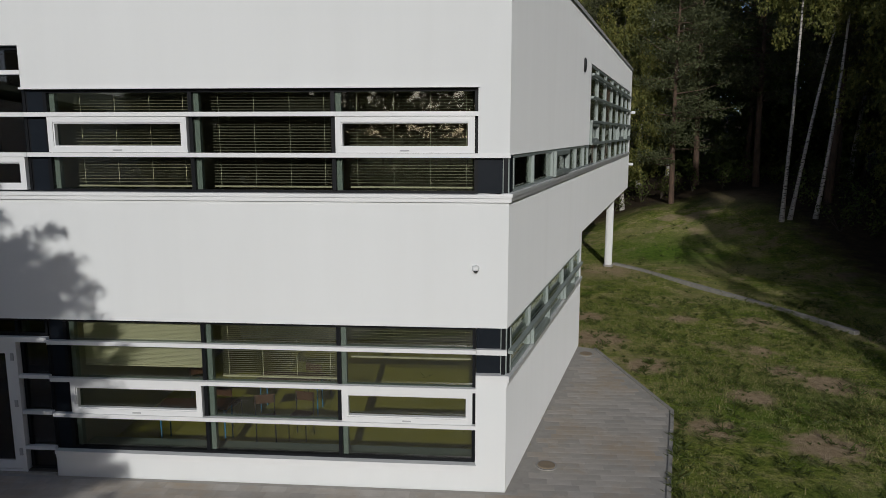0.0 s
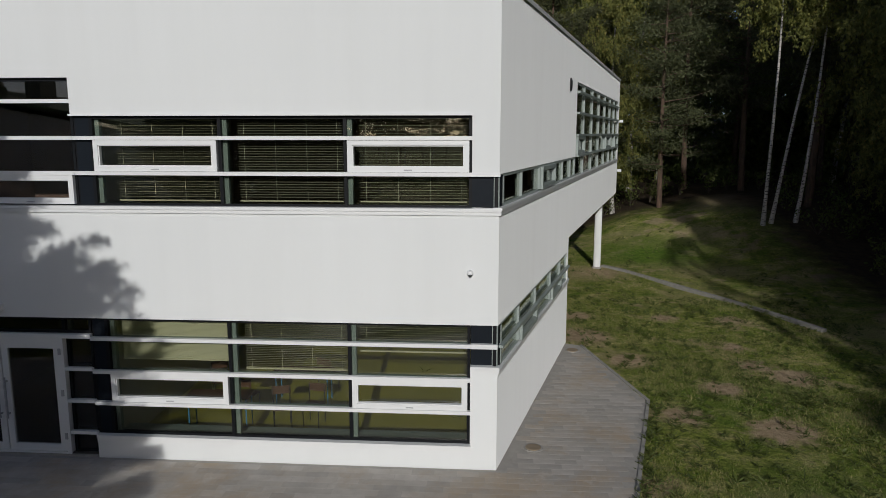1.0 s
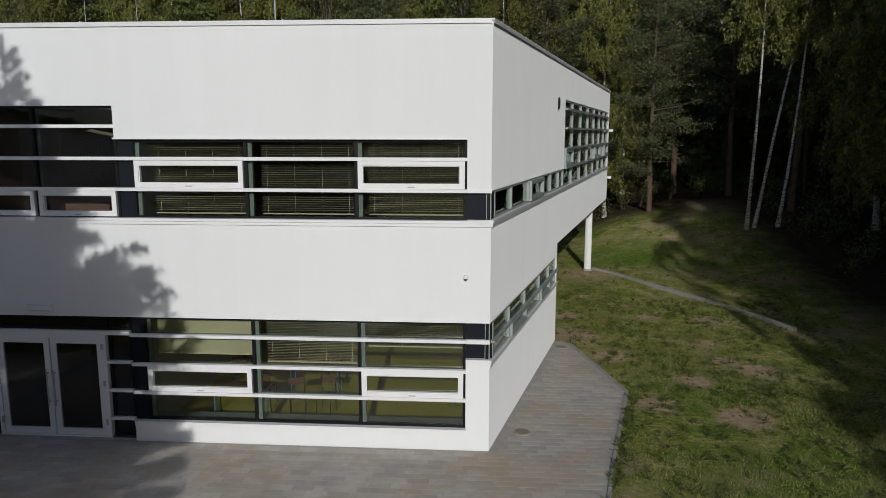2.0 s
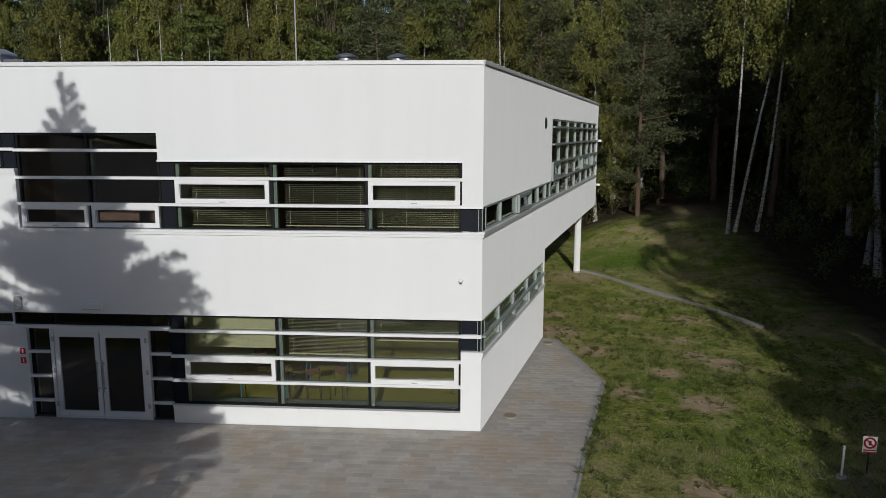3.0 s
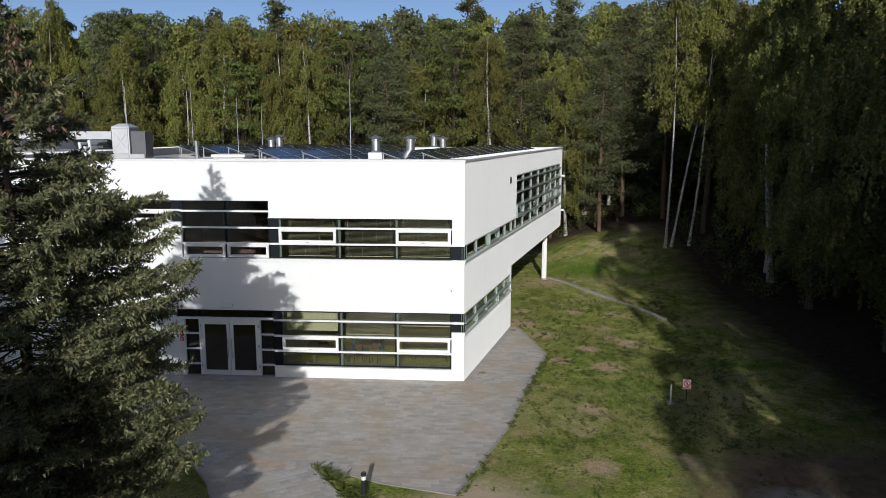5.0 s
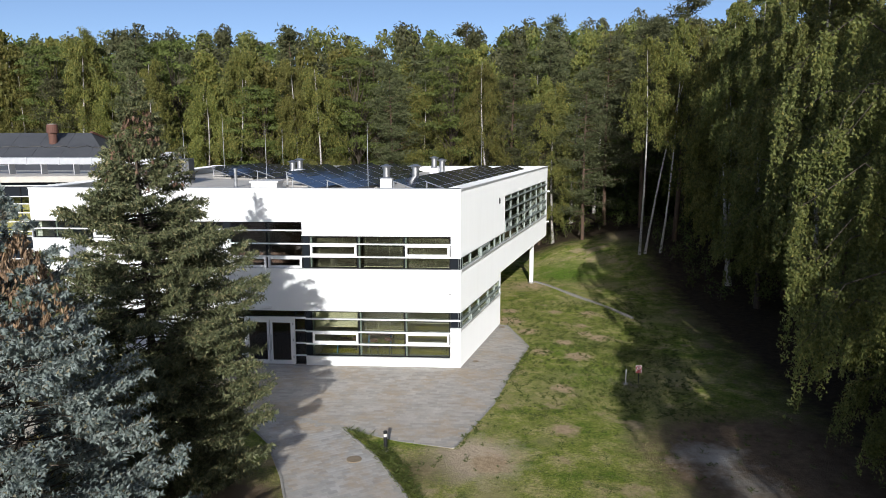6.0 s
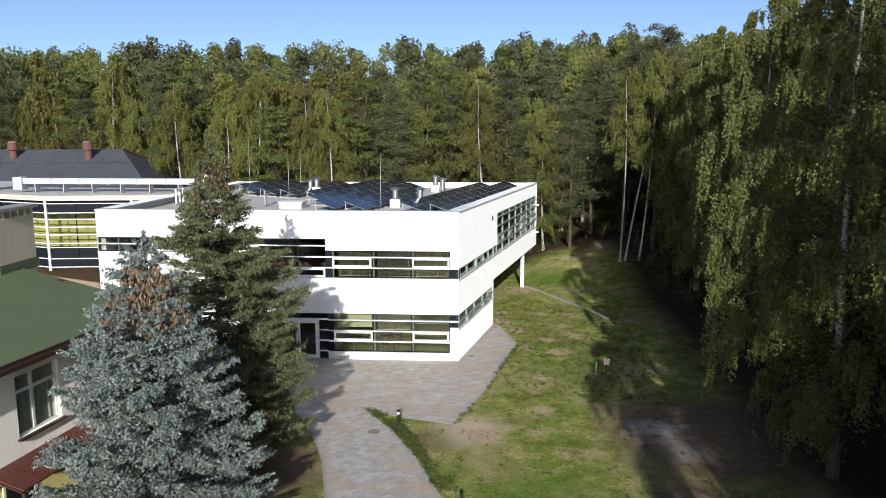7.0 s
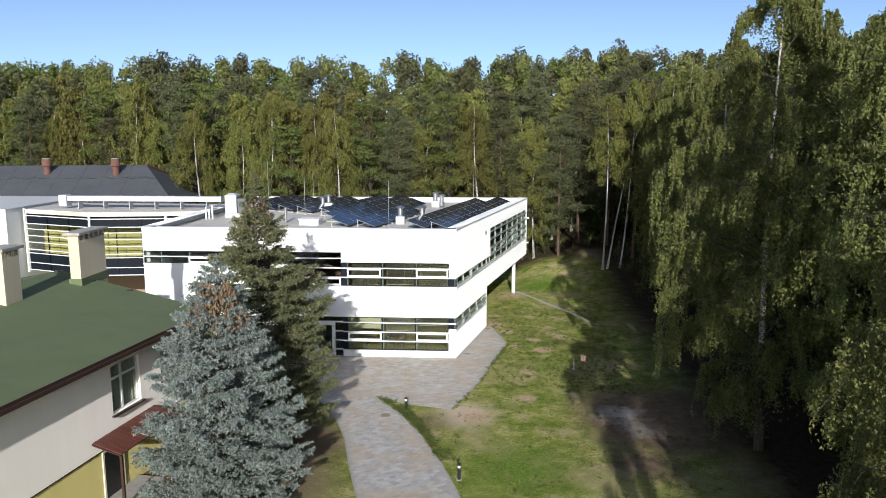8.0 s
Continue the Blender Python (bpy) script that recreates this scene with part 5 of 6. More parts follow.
def spruce(seed, height, outline, whorls, per, needle_mat, cones, twig_step=0.085, m=13, ln_=(0.040, 0.066), wd=(0.015, 0.024), tips=0.75, lift=-0.02):
    """A spruce: whorls of drooping boughs, side twigs clothed with short needles, cones in the top."""
    T = Tree(seed)
    r = T.r
    C = Tree(seed + 7)
    line = trunk_line(r, height, 0.0, 0.06)
    T.tube(line, height * 0.014 * (1 - np.linspace(0, 0.95, len(line))), 8)
    for w in range(whorls):
        f = 0.05 + 0.93 * w / whorls
        g = 1 - f
        base_reach = np.interp(f, [p[0] for p in outline], [p[1] for p in outline]) + 0.04
        for i in range(max(4, int(per * min(1.0, 0.25 + 2.2 * g)))):
            az = r.uniform(0, 2 * np.pi)
            h = height * (f + r.uniform(0, 0.6 + 0.5 * f) * 0.93 / whorls)
            reach = base_reach * r.uniform(0.66, 1.08)
            t = np.linspace(0, 1, 6)
            up = 0.45 * (f ** 2) + 0.75 * (f ** 8) - 0.16 * g
            curve = reach * (up * t + 0.16 * g * (t ** 3) * 1.4 - 0.10 * g * np.sin(t * 2.4))
            px = math.cos(az) * reach * t
            py = math.sin(az) * reach * t
            pts = np.stack([px, py, h + curve], -1)
            pts[2:] += r.normal(0, 0.02 * reach, (4, 3))
            T.tube(pts, np.linspace(0.007 + 0.006 * reach, 0.004, 6), 4)
            out = np.array([math.cos(az), math.sin(az), 0.0])
            sidev = np.array([-math.sin(az), math.cos(az), 0.0])
            n = max(3, int(reach / twig_step))
            q = r.uniform(0.12, 1.0, n) ** tips
            root = np.stack([np.interp(q, t, pts[:, k]) for k in range(3)], -1)
            sgn = np.where(r.uniform(size=n) < 0.5, -1.0, 1.0)[:, None]
            tl = (0.14 + 0.30 * reach * (1.05 - q) * 0.6 + 0.10 * r.uniform(size=n))[:, None] * min(1.0, 0.12 + 0.8 * reach)
            tdir = unit(out * r.uniform(0.5, 1.0, (n, 1)) + sidev * sgn * r.uniform(0.2, 0.8, (n, 1)) + np.array([0, 0, 1.0]) * r.uniform(lift - 0.25, lift + 0.15, (n, 1)))
            s = (np.arange(m)[None, :, None] + r.uniform(0, 1, (n, m, 1))) / m
            pos = root[:, None, :] + tdir[:, None, :] * tl[:, None, :] * s * 1.5
            ray = r.normal(0, 1, (n, m, 3))
            ray = unit(ray - (ray * tdir[:, None, :]).sum(-1, keepdims=True) * tdir[:, None, :])
            nd = unit(tdir[:, None, :] * 0.65 + ray)
            ln = r.uniform(*ln_, (n, m, 1))
            pos = pos + nd * ln
            along = (nd * ln).reshape(-1, 3)
            across = unit(np.cross(along, r.normal(0, 1, along.shape))) * r.uniform(*wd, (len(along), 1))
            T.blades(pos.reshape(-1, 3), along, across)
    # the leader is clothed too
    n = 420
    hl = height * r.uniform(0.86, 1.005, (n, 1))
    ray = unit(r.normal(0, 1, (n, 3)) + np.array([0, 0, 0.8]))
    axis_at = np.concatenate([np.interp(hl, line[:, 2], line[:, k]) for k in (0, 1)] + [hl], 1)
    ln = r.uniform(*ln_, (n, 1))
    T.blades(axis_at + ray * ln, ray * ln, unit(np.cross(ray, r.normal(0, 1, (n, 3)))) * r.uniform(*wd, (n, 1)))
    for i in range(cones):
        h = height * r.uniform(0.74, 0.91)
        az = r.uniform(0, 2 * np.pi)
        rr = np.interp(h / height, [p[0] for p in outline], [p[1] for p in outline]) * r.uniform(0.6, 1.0) + 0.04
        c = np.array([[math.cos(az) * rr, math.sin(az) * rr, h]])
        k = 6
        pos = c + r.normal(0, 0.02, (k, 3))
        along = np.tile(np.array([[0.0, 0, -0.06]]), (k, 1)) + r.normal(0, 0.02, (k, 3))
        across = unit(np.cross(along, r.normal(0, 1, (k, 3)))) * 0.022
        C.blades(pos, along, across)
    return T.wood("spruce_trunk", DARKBARK), T.leaves("spruce_boughs", needle_mat, True), C.leaves("spruce_cones", CONES)


def plant(kind, meshes, x, y, rz, label, scale=1.0, group="", names=("trunk", "crown", "cones"), z=None):
    t = thing(kind, (x, y, float(ground_z(x, y)) - 0.05 if z is None else z), label, "tree", group)
    t.matrix_basis = Matrix.LocRotScale(t.location, Euler((0, 0, radians(rz))), (scale,) * 3)
    for name, me in zip(names, meshes):
        ob = link_mesh(name, me, None, t)
        if name == "cone_cluster":
            tagged(ob, "brown hanging cones", kind="stuff")
    return t


# the two spruces before the entrance
plant("spruce_tree", spruce(11, 12.95, [(0, 2.9), (0.2, 3.5), (0.45, 3.25), (0.6, 2.5), (0.72, 1.45), (0.82, 0.78), (0.88, 0.44), (0.93, 0.24), (1.0, 0.05)], 33, 14, SPRUCENEEDLE, 170, twig_step=0.042, m=11, ln_=(0.05, 0.08), wd=(0.020, 0.030)), -8.95, -12.5, 0, "tall green spruce hung with brown cones", names=("trunk", "crown", "cone_cluster"))
plant("blue_spruce", spruce(23, 10.1, [(0, 2.2), (0.08, 2.85), (0.25, 3.05), (0.4, 2.75), (0.6, 2.05), (0.75, 1.25), (0.9, 0.45), (1.0, 0.0)], 27, 15, BLUENEEDLE, 520, twig_step=0.066, m=13, ln_=(0.042, 0.062), wd=(0.024, 0.034), tips=0.6, lift=0.05), -8.3, -19.7, 40, "dense silvery blue spruce with brown cones at its top", names=("trunk", "crown", "cone_cluster"))

# trees of the wood, built once for each shape
BIRCHES = [birch(100 + i, h, s, 80, 16, 22, 0.112, first=f, inner=0.4, loose=0.06) for i, (h, s, f) in enumerate(((17.0, 3.9, 0.10), (18.5, 3.8, 0.14), (15.5, 4.1, 0.08), (19.5, 3.9, 0.18)))]
PINES = [pine(200 + i, h, s, 66, k, w, f) for i, (h, s, f, k, w) in enumerate(((18.5, 3.4, 0.25, 40, 0.14), (20.0, 3.3, 0.32, 40, 0.14), (15.0, 3.3, 0.14, 66, 0.095)))]
OAKS = [broadleaf(300 + i, h, s, 110, 120, 0.135, f) for i, (h, s, f) in enumerate(((17.0, 4.2, 0.10), (18.5, 4.0, 0.15)))]
BACK_BIRCHES = [birch(120 + i, h, s, 56, 10, 15, 0.20, first=f) for i, (h, s, f) in enumerate(((17.5, 3.9, 0.25), (18.5, 3.8, 0.25)))]
BACK_PINES = [pine(220 + i, h, s, 60, 18, 0.22, f) for i, (h, s, f) in enumerate(((18.5, 3.4, 0.25), (20.0, 3.3, 0.32)))]
BIRCH_LABEL, PINE_LABEL, OAK_LABEL = "birch with white trunk and yellowing drooping foliage", "pine with bluish green needles and brown trunk", "green broadleaf tree at the edge of the wood"

rw = random.Random(5)


def wood_tree(kind, x, y, s=None, back=False):
    s = s or rw.uniform(0.88, 1.08)
    rz = rw.uniform(0, 360)
    if kind == "b":
        plant("birch_tree", rw.choice(BACK_BIRCHES if back else BIRCHES), x, y, rz, BIRCH_LABEL, s, "trees of the wood")
    elif kind == "p":
        plant("pine_tree", rw.choice(BACK_PINES if back else PINES[:2]), x, y, rz, PINE_LABEL, s, "trees of the wood")
    elif kind == "y":
        plant("pine_tree", PINES[2], x, y, rz, PINE_LABEL, s, "trees of the wood")
    else:
        plant("broadleaf_tree", rw.choice(OAKS), x, y, rz, OAK_LABEL, s, "trees of the wood")


# front of the wood behind the school, from one end to the other
edge = "pybpbbybbpbbbobbopbobpb"
for i, k in enumerate(edge):
    x = -62 + i * 3.15 + rw.uniform(-0.7, 0.7)
    wood_tree(k, x, 36.5 + rw.uniform(-1.8, 1.8) + 0.10 * abs(min(0, x + 20)) * 0.9)
for row, (y0, kinds, s0, s1) in enumerate(((41.5, "bbobpb", 0.98, 1.08), (47.5, "bpbpop", 1.04, 1.16))):
    for i in range(24 - 8 * row):
        x = -70 + i * (4.3 + 2.1 * row) + rw.uniform(-1.5, 1.5)
        wood_tree(rw.choice(kinds), x, y0 + rw.uniform(-2, 2), rw.uniform(s0, s1), True)
# the corner of the wood beside the lawn
wood_tree("y", 9.9, 31.8, 1.02)
wood_tree("b", 7.4, 33.5, 0.85)
wood_tree("y", 6.2, 34.5, 0.9)
for x, y, k in ((17, 29, "p"), (20, 25.5, "b"), (22, 30, "p"), (16, 35, "p"), (25, 24, "p"), (19, 21, "b"), (24, 18, "p"), (28, 30, "b"), (30, 21, "p"), (13, 37, "p"), (21, 37, "p"),
                (27, 36, "b"), (33, 27, "p"), (34, 34, "b"), (38, 22, "p"), (40, 30, "p"), (45, 25, "b"), (44, 36, "p"), (23, 12.5, "p"), (27, 8, "p"), (30, 14, "b"), (36, 10, "p"), (35, 3, "b"), (42, 14, "p")):
    wood_tree(k, x + rw.uniform(-0.6, 0.6), y + rw.uniform(-0.6, 0.6))
# three white-stemmed birches at the corner, two of them leaning out
SLIM = [birch(150 + i, h, 2.7, 34, 14, 20, 0.10, lean=l, first=0.5, radius=rd) for i, (h, l, rd) in enumerate(((17.0, -0.03, 0.10), (18.5, 0.21, 0.10), (18.5, 0.10, 0.10)))]
plant("birch_tree", SLIM[0], 13.6, 25.0, 30, BIRCH_LABEL, 1.0, "white birches at the corner")
plant("birch_tree", SLIM[1], 14.1, 25.3, 5, "slim white birch leaning outwards", 1.0, "white birches at the corner")
plant("birch_tree", SLIM[2], 15.35, 25.4, 10, "slim white birch leaning outwards", 1.0, "white birches at the corner")

# large weeping birches beside the lawn
def weeping(seed, height, spread, boughs, branchlets, strands, leaves, size, first=0.2):
    """A weeping birch: arching boughs, side branchlets, and leafy twigs that hang from them in separate curtains."""
    T = Tree(seed)
    r = T.r
    line = trunk_line(r, height, 0.01, height * 0.022)
    rad = 0.19 * (1 - np.linspace(0, 0.94, len(line)))
    rad[0] *= 1.35
    T.tube(line, rad, 9)
    white = len(T.wf[0])
    for i in range(boughs):
        g = (i + r.uniform()) / boughs
        f = first + (0.97 - first) * g
        base = np.array([np.interp(f * height, line[:, 2], line[:, k]) for k in range(3)])
        az = r.uniform(0, 2 * np.pi)
        reach = spread * np.interp(g, [0, 0.2, 0.5, 0.8, 1], [0.5, 0.95, 1.0, 0.65, 0.16]) * r.uniform(0.6, 1.15)
        t = np.linspace(0, 1, 8)
        out = np.array([math.cos(az), math.sin(az), 0.0])
        sidev = np.array([-math.sin(az), math.cos(az), 0.0])
        rise = reach * r.uniform(0.35, 0.8)
        pts = base + out * (reach * t)[:, None]
        pts[:, 2] += rise * np.sin(t * 2.0) - 0.55 * reach * t ** 3
        pts[1:] += r.normal(0, 0.03 * reach, (7, 3))
        T.tube(pts, np.linspace(0.014 + 0.008 * reach, 0.005, 8), 4)
        for j in range(branchlets):
            q = r.uniform(0.4, 1.0)
            at = np.array([np.interp(q, t, pts[:, k]) for k in range(3)])
            end = at + out * r.uniform(0.1, 0.5) + sidev * r.normal(0, 0.11 * reach + 0.12) + np.array([0, 0, r.uniform(-0.25, 0.15)])
            T.tube([at, (at + end) / 2 + np.array([0, 0, 0.08]), end], [0.008, 0.006, 0.004], 3)
            sq = r.uniform(0, 1, (strands, 1))
            start = at + (end - at) * sq + r.normal(0, 0.07, (strands, 3))
            length = r.uniform(0.35, 1.0, strands) * r.uniform(0.6, 1.0) * (0.7 + 0.32 * reach)
            p = r.uniform(0, 1, (strands, leaves))
            sway = r.normal(0, 0.07, (strands, 1, 2)) + out[:2] * 0.08
            pos = np.empty((strands, leaves, 3))
            pos[..., :2] = start[:, None, :2] + sway * (p * length[:, None])[..., None] + r.normal(0, 0.035, (strands, leaves, 2))
            pos[..., 2] = start[:, None, 2] - p * length[:, None]
            pos = pos.reshape(-1, 3)
            n = len(pos)
            along = unit(r.normal(0, 0.55, (n, 3)) + np.array([0, 0, -0.8])) * (size * r.uniform(0.7, 1.2, (n, 1)))
            across = unit(np.cross(along, r.normal(0, 1, (n, 3)))) * (size * r.uniform(0.45, 0.75, (n, 1)))
            T.blades(pos, along, across)
        # thinner foliage close to the stem
        n = 160
        pos = base + (pts[-1] - base) * r.uniform(0.04, 0.4, (n, 1)) + r.normal(0, 0.25, (n, 3)) - np.array([0, 0, 1.0]) * r.uniform(0, 1.1, (n, 1))
        along = unit(r.normal(0, 1, (n, 3))) * (size * r.uniform(0.9, 1.5, (n, 1)))
        T.blades(pos, along, unit(np.cross(along, r.normal(0, 1, (n, 3)))) * size * 0.8)
    stem = T.wood("birch_trunk", BIRCHBARK)
    stem.materials.append(DARKBARK)
    slot = np.ones(len(stem.polygons), dtype=np.int32)
    slot[27:white] = 0
    stem.polygons.foreach_set("material_index", slot)
    return stem, T.leaves("birch_crown", WEEPLEAF, True)


NEAR = [weeping(400, 14.5, 4.3, 42, 12, 12, 30, 0.042, 0.14), weeping(403, 24.5, 3.1, 64, 12, 9, 26, 0.047, 0.1), weeping(401, 23.0, 5.1, 60, 12, 10, 24, 0.06, 0.06), weeping(404, 23.0, 4.9, 56, 11, 9, 15, 0.09, 0.06)]
WEEP = "large weeping birch with long hanging twigs"
for x, y, k, rz, s in ((11.4, -33.4, 0, 20, 1.0), (13.5, -25.6, 1, 140, 1.0), (14.7, -13.0, 2, 60, 0.97), (17.8, -19.0, 3, 230, 1.0), (17.9, -4.0, 3, 170, 1.0), (18.6, 5.0, 3, 280, 0.95), (18.6, 13.0, 3, 330, 0.9)):
    plant("weeping_birch", NEAR[k], x, y, rz, WEEP, s, "weeping birches beside the lawn")
for x, y, k in ((26, -11, "p"), (27, -20, "b"), (25.5, -1, "b"), (26, 5, "p"), (31, -8, "p"), (33, -25, "b"), (18.6, 18.5, "b"), (28, -34, "b"),
                (22, -60, "b"), (24, -72, "p")):
    wood_tree(k, x, y, 1.05)
# dense pines among and beyond the weeping birches, added mostly unseen to cast shade
SHADE_PINE = pine(250, 20.0, 4.6, 150, 40, 0.22, 0.04, 0.8)
for i, (x, y, sc) in enumerate(((15.8, -43.0, 0.85), (14.9, -52.0, 0.95), (18.5, -37.0, 0.9), (20.5, -47.0, 1.05), (16.5, -62.0, 1.1), (23.0, -31, 0.95), (27.0, -42, 1.0), (21.5, -24.0, 1.0), (21.0, -11.0, 1.0))):
    plant("pine_tree", SHADE_PINE, x, y, 70 * i, "broad pine added to shade the lawn, boughs down to the ground", sc, "trees of the wood")
# more trees added on the right to keep sky light off the lawn
for x, y, k in ((23, -6, "b"), (24, 1, "p"), (22.5, 8, "b"), (29, 2, "p"), (29, -15, "b"), (24.5, -16, "p"), (21.5, 16, "p"), (30, -3, "b"), (34, 8, "p"), (33, -14, "p")):
    wood_tree(k, x, y, 1.1, True)
# trees on the far side of the grounds, behind the lawn
for i in range(40):
    wood_tree(rw.choice("bp"), -62 + i * 2.0 + rw.uniform(-1.2, 1.2), -106 + rw.uniform(-6, 6), rw.uniform(0.72, 0.9), True)


def far_wood(name, label, material, seed, count, tall, belt=False):
    """The rest of the wood: many crowns behind the first rows, one sheet for each kind of leaf."""
    r = np.random.default_rng(seed)
    cs, al, ac = [], [], []
    for i in range(count):
        x, y = r.uniform(-115, 95), 50 + 66 * r.uniform() ** 0.75
        if i % 6 == 0:
            x, y = r.uniform(34, 80), r.uniform(-60, 60)
        if i % 11 == 1:
            x, y = r.uniform(-100, -68), r.uniform(0, 60)
        h, s = r.uniform(18.4, 20.0) + tall + 5.0 * float(smooth(60, 112, y)), r.uniform(3.2, 4.8)
        if belt:
            x, y, h = r.uniform(-75, 80), r.uniform(43, 54), r.uniform(7.5, 14)
            if i % 3 == 0:
                x, y = r.uniform(27, 46), r.uniform(-45, 42)
        z0 = float(ground_z(x, y))
        n = 1150
        low = 0.02 if belt else 0.10 if i % 6 == 0 or i % 11 == 1 else (0.05 if i % 3 == 0 else 0.40)
        # several rounded clumps make up one crown
        k = 9
        cg = r.uniform(0, 1, k)
        cr = s * 0.62 * np.sqrt(np.clip(1 - (1.25 * cg - 0.3) ** 2, 0.04, 1))
        ca = r.uniform(0, 2 * np.pi, k)
        which = r.integers(0, k, n)
        d = unit(r.normal(0, 1, (n, 3)))
        rad = s * r.uniform(0.30, 0.50, k)[which][:, None] * r.uniform(0.6, 1.05, (n, 1))
        centre = np.stack([x + cr * np.cos(ca), y + cr * np.sin(ca), z0 + (h - 2.4) * (low + (1.0 - low) * cg)], -1)[which]
        pos = centre + d * rad * np.array([1, 1, 1.25])
        a = unit(np.cross(d, r.normal(0, 1, (n, 3))) + np.array([0, 0, -0.4]))
        # broad inner sprays close the crown
        ni = 60
        wi = r.integers(0, k, ni)
        ci = np.stack([x + cr * np.cos(ca), y + cr * np.sin(ca), z0 + (h - 2.4) * (low + (1.0 - low) * cg)], -1)[wi]
        di = unit(r.normal(0, 1, (ni, 3)))
        cs.append(ci + di * s * r.uniform(0.05, 0.26, (ni, 1)))
        ai = unit(r.normal(0, 1, (ni, 3)))
        al.append(ai * r.uniform(0.35, 0.6, (ni, 1)))
        ac.append(unit(np.cross(ai, di)) * r.uniform(0.3, 0.5, (ni, 1)))
        cs.append(pos)
        big = 0.8 + 0.45 * float(smooth(52, 100, y))
        al.append(a * r.uniform(0.16, 0.32, (n, 1)) * big)
        ac.append(unit(np.cross(a, d + r.normal(0, 0.5, (n, 3)))) * r.uniform(0.12, 0.22, (n, 1)) * big)
    c, a, b = np.concatenate(cs), np.concatenate(al), np.concatenate(ac)
    v = np.stack([c - a - b, c - a + b, c + a], 1).reshape(-1, 3)
    me = fast_mesh(name, v, np.arange(len(v)).reshape(-1, 3), material)
    tagged(link_mesh(name, me, None), label, "forest", kind="stuff")


far_wood("far_birch_wood", "yellow-green birch crowns of the wood behind", WOODLEAF, 77, 270, 0.0)
far_wood("far_pine_wood", "bluish green pine crowns of the wood behind", PINENEEDLE, 78, 210, 0.8)
far_wood("thicket", "dark young growth between the trunks of the wood", OAKLEAF, 80, 190, 0.0, True)
far_wood("far_broadleaf_wood", "green broadleaf crowns of the wood behind", OAKLEAF, 79, 90, -0.5)


# ------------------------------------------------------------------ undergrowth and grass
PLAZA = [(2.02, 8.05), (2.45, 7.85), (3.47, 3.62), (2.47, -0.4), (1.55, -4.6), (0.1, -8.9), (-2.0, -8.4), (-4.25, -7.4), (-6.4, -6.5), (-8.9, -6.0), (-13.0, -5.6), (-21.5, -5.4), (-21.5, -0.02), (0.0, -0.02)]
PATH_R = [(-4.25, -7.4), (-2.65, -9.6), (-1.4, -12.0), (-0.1, -15.3), (0.75, -17.9), (1.5, -21.5), (2.0, -26.0), (2.2, -34.0), (2.3, -60.0)]
PATH_L = [(-8.9, -6.0), (-6.7, -8.8), (-5.5, -11.3), (-4.9, -12.9), (-4.05, -16.1), (-3.3, -18.6), (-2.5, -22.0), (-1.9, -26.5), (-1.6, -34.0), (-1.5, -60.0)]
PATHWAY = PATH_R + PATH_L[::-1] + [(-6.4, -6.5)]


def within(poly, x, y):
    x, y = np.asarray(x, dtype=float), np.asarray(y, dtype=float)
    ins = np.zeros(x.shape, dtype=bool)
    for (x0, y0), (x1, y1) in zip(poly, poly[1:] + poly[:1]):
        if y0 == y1:
            continue
        hit = ((y0 > y) != (y1 > y)) & (x < (x1 - x0) * (y - y0) / (y1 - y0) + x0)
        ins ^= hit
    return ins


HOUSE_PLAN = [tuple((HM @ Vector(p))[:2]) for p in ((HX0, -0.2, 0), (HX1, -0.2, 0), (HX1, 15, 0), (HX0, 15, 0))]
SCHOOL_PLAN = [(LEFT, 0), (0, 0), (ex, ey), (LEFT, ey)]


BARE = [(-9.0, -15.5, 6.2), (11.0, -9.5, 4.2), (8.6, -15.3, 1.2), (8.9, -9.0, 1.0), (0.8, -9.6, 1.6), (14.4, 29.0, 2.6), (5.5, 11.2, 0.35), (7.6, 10.9, 0.4), (6.8, 8.1, 0.35), (6.8, 6.5, 0.45),
        (7.5, 5.6, 0.6), (4.0, 2.9, 0.4), (5.4, 4.6, 0.45), (2.7, 11.3, 0.5), (2.7, 8.9, 0.7), (1.4, -10.0, 0.6), (4.2, -7.0, 0.4), (5.9, 2.1, 0.6), (4.6, -2.6, 0.4), (3.6, 6.6, 0.5)]


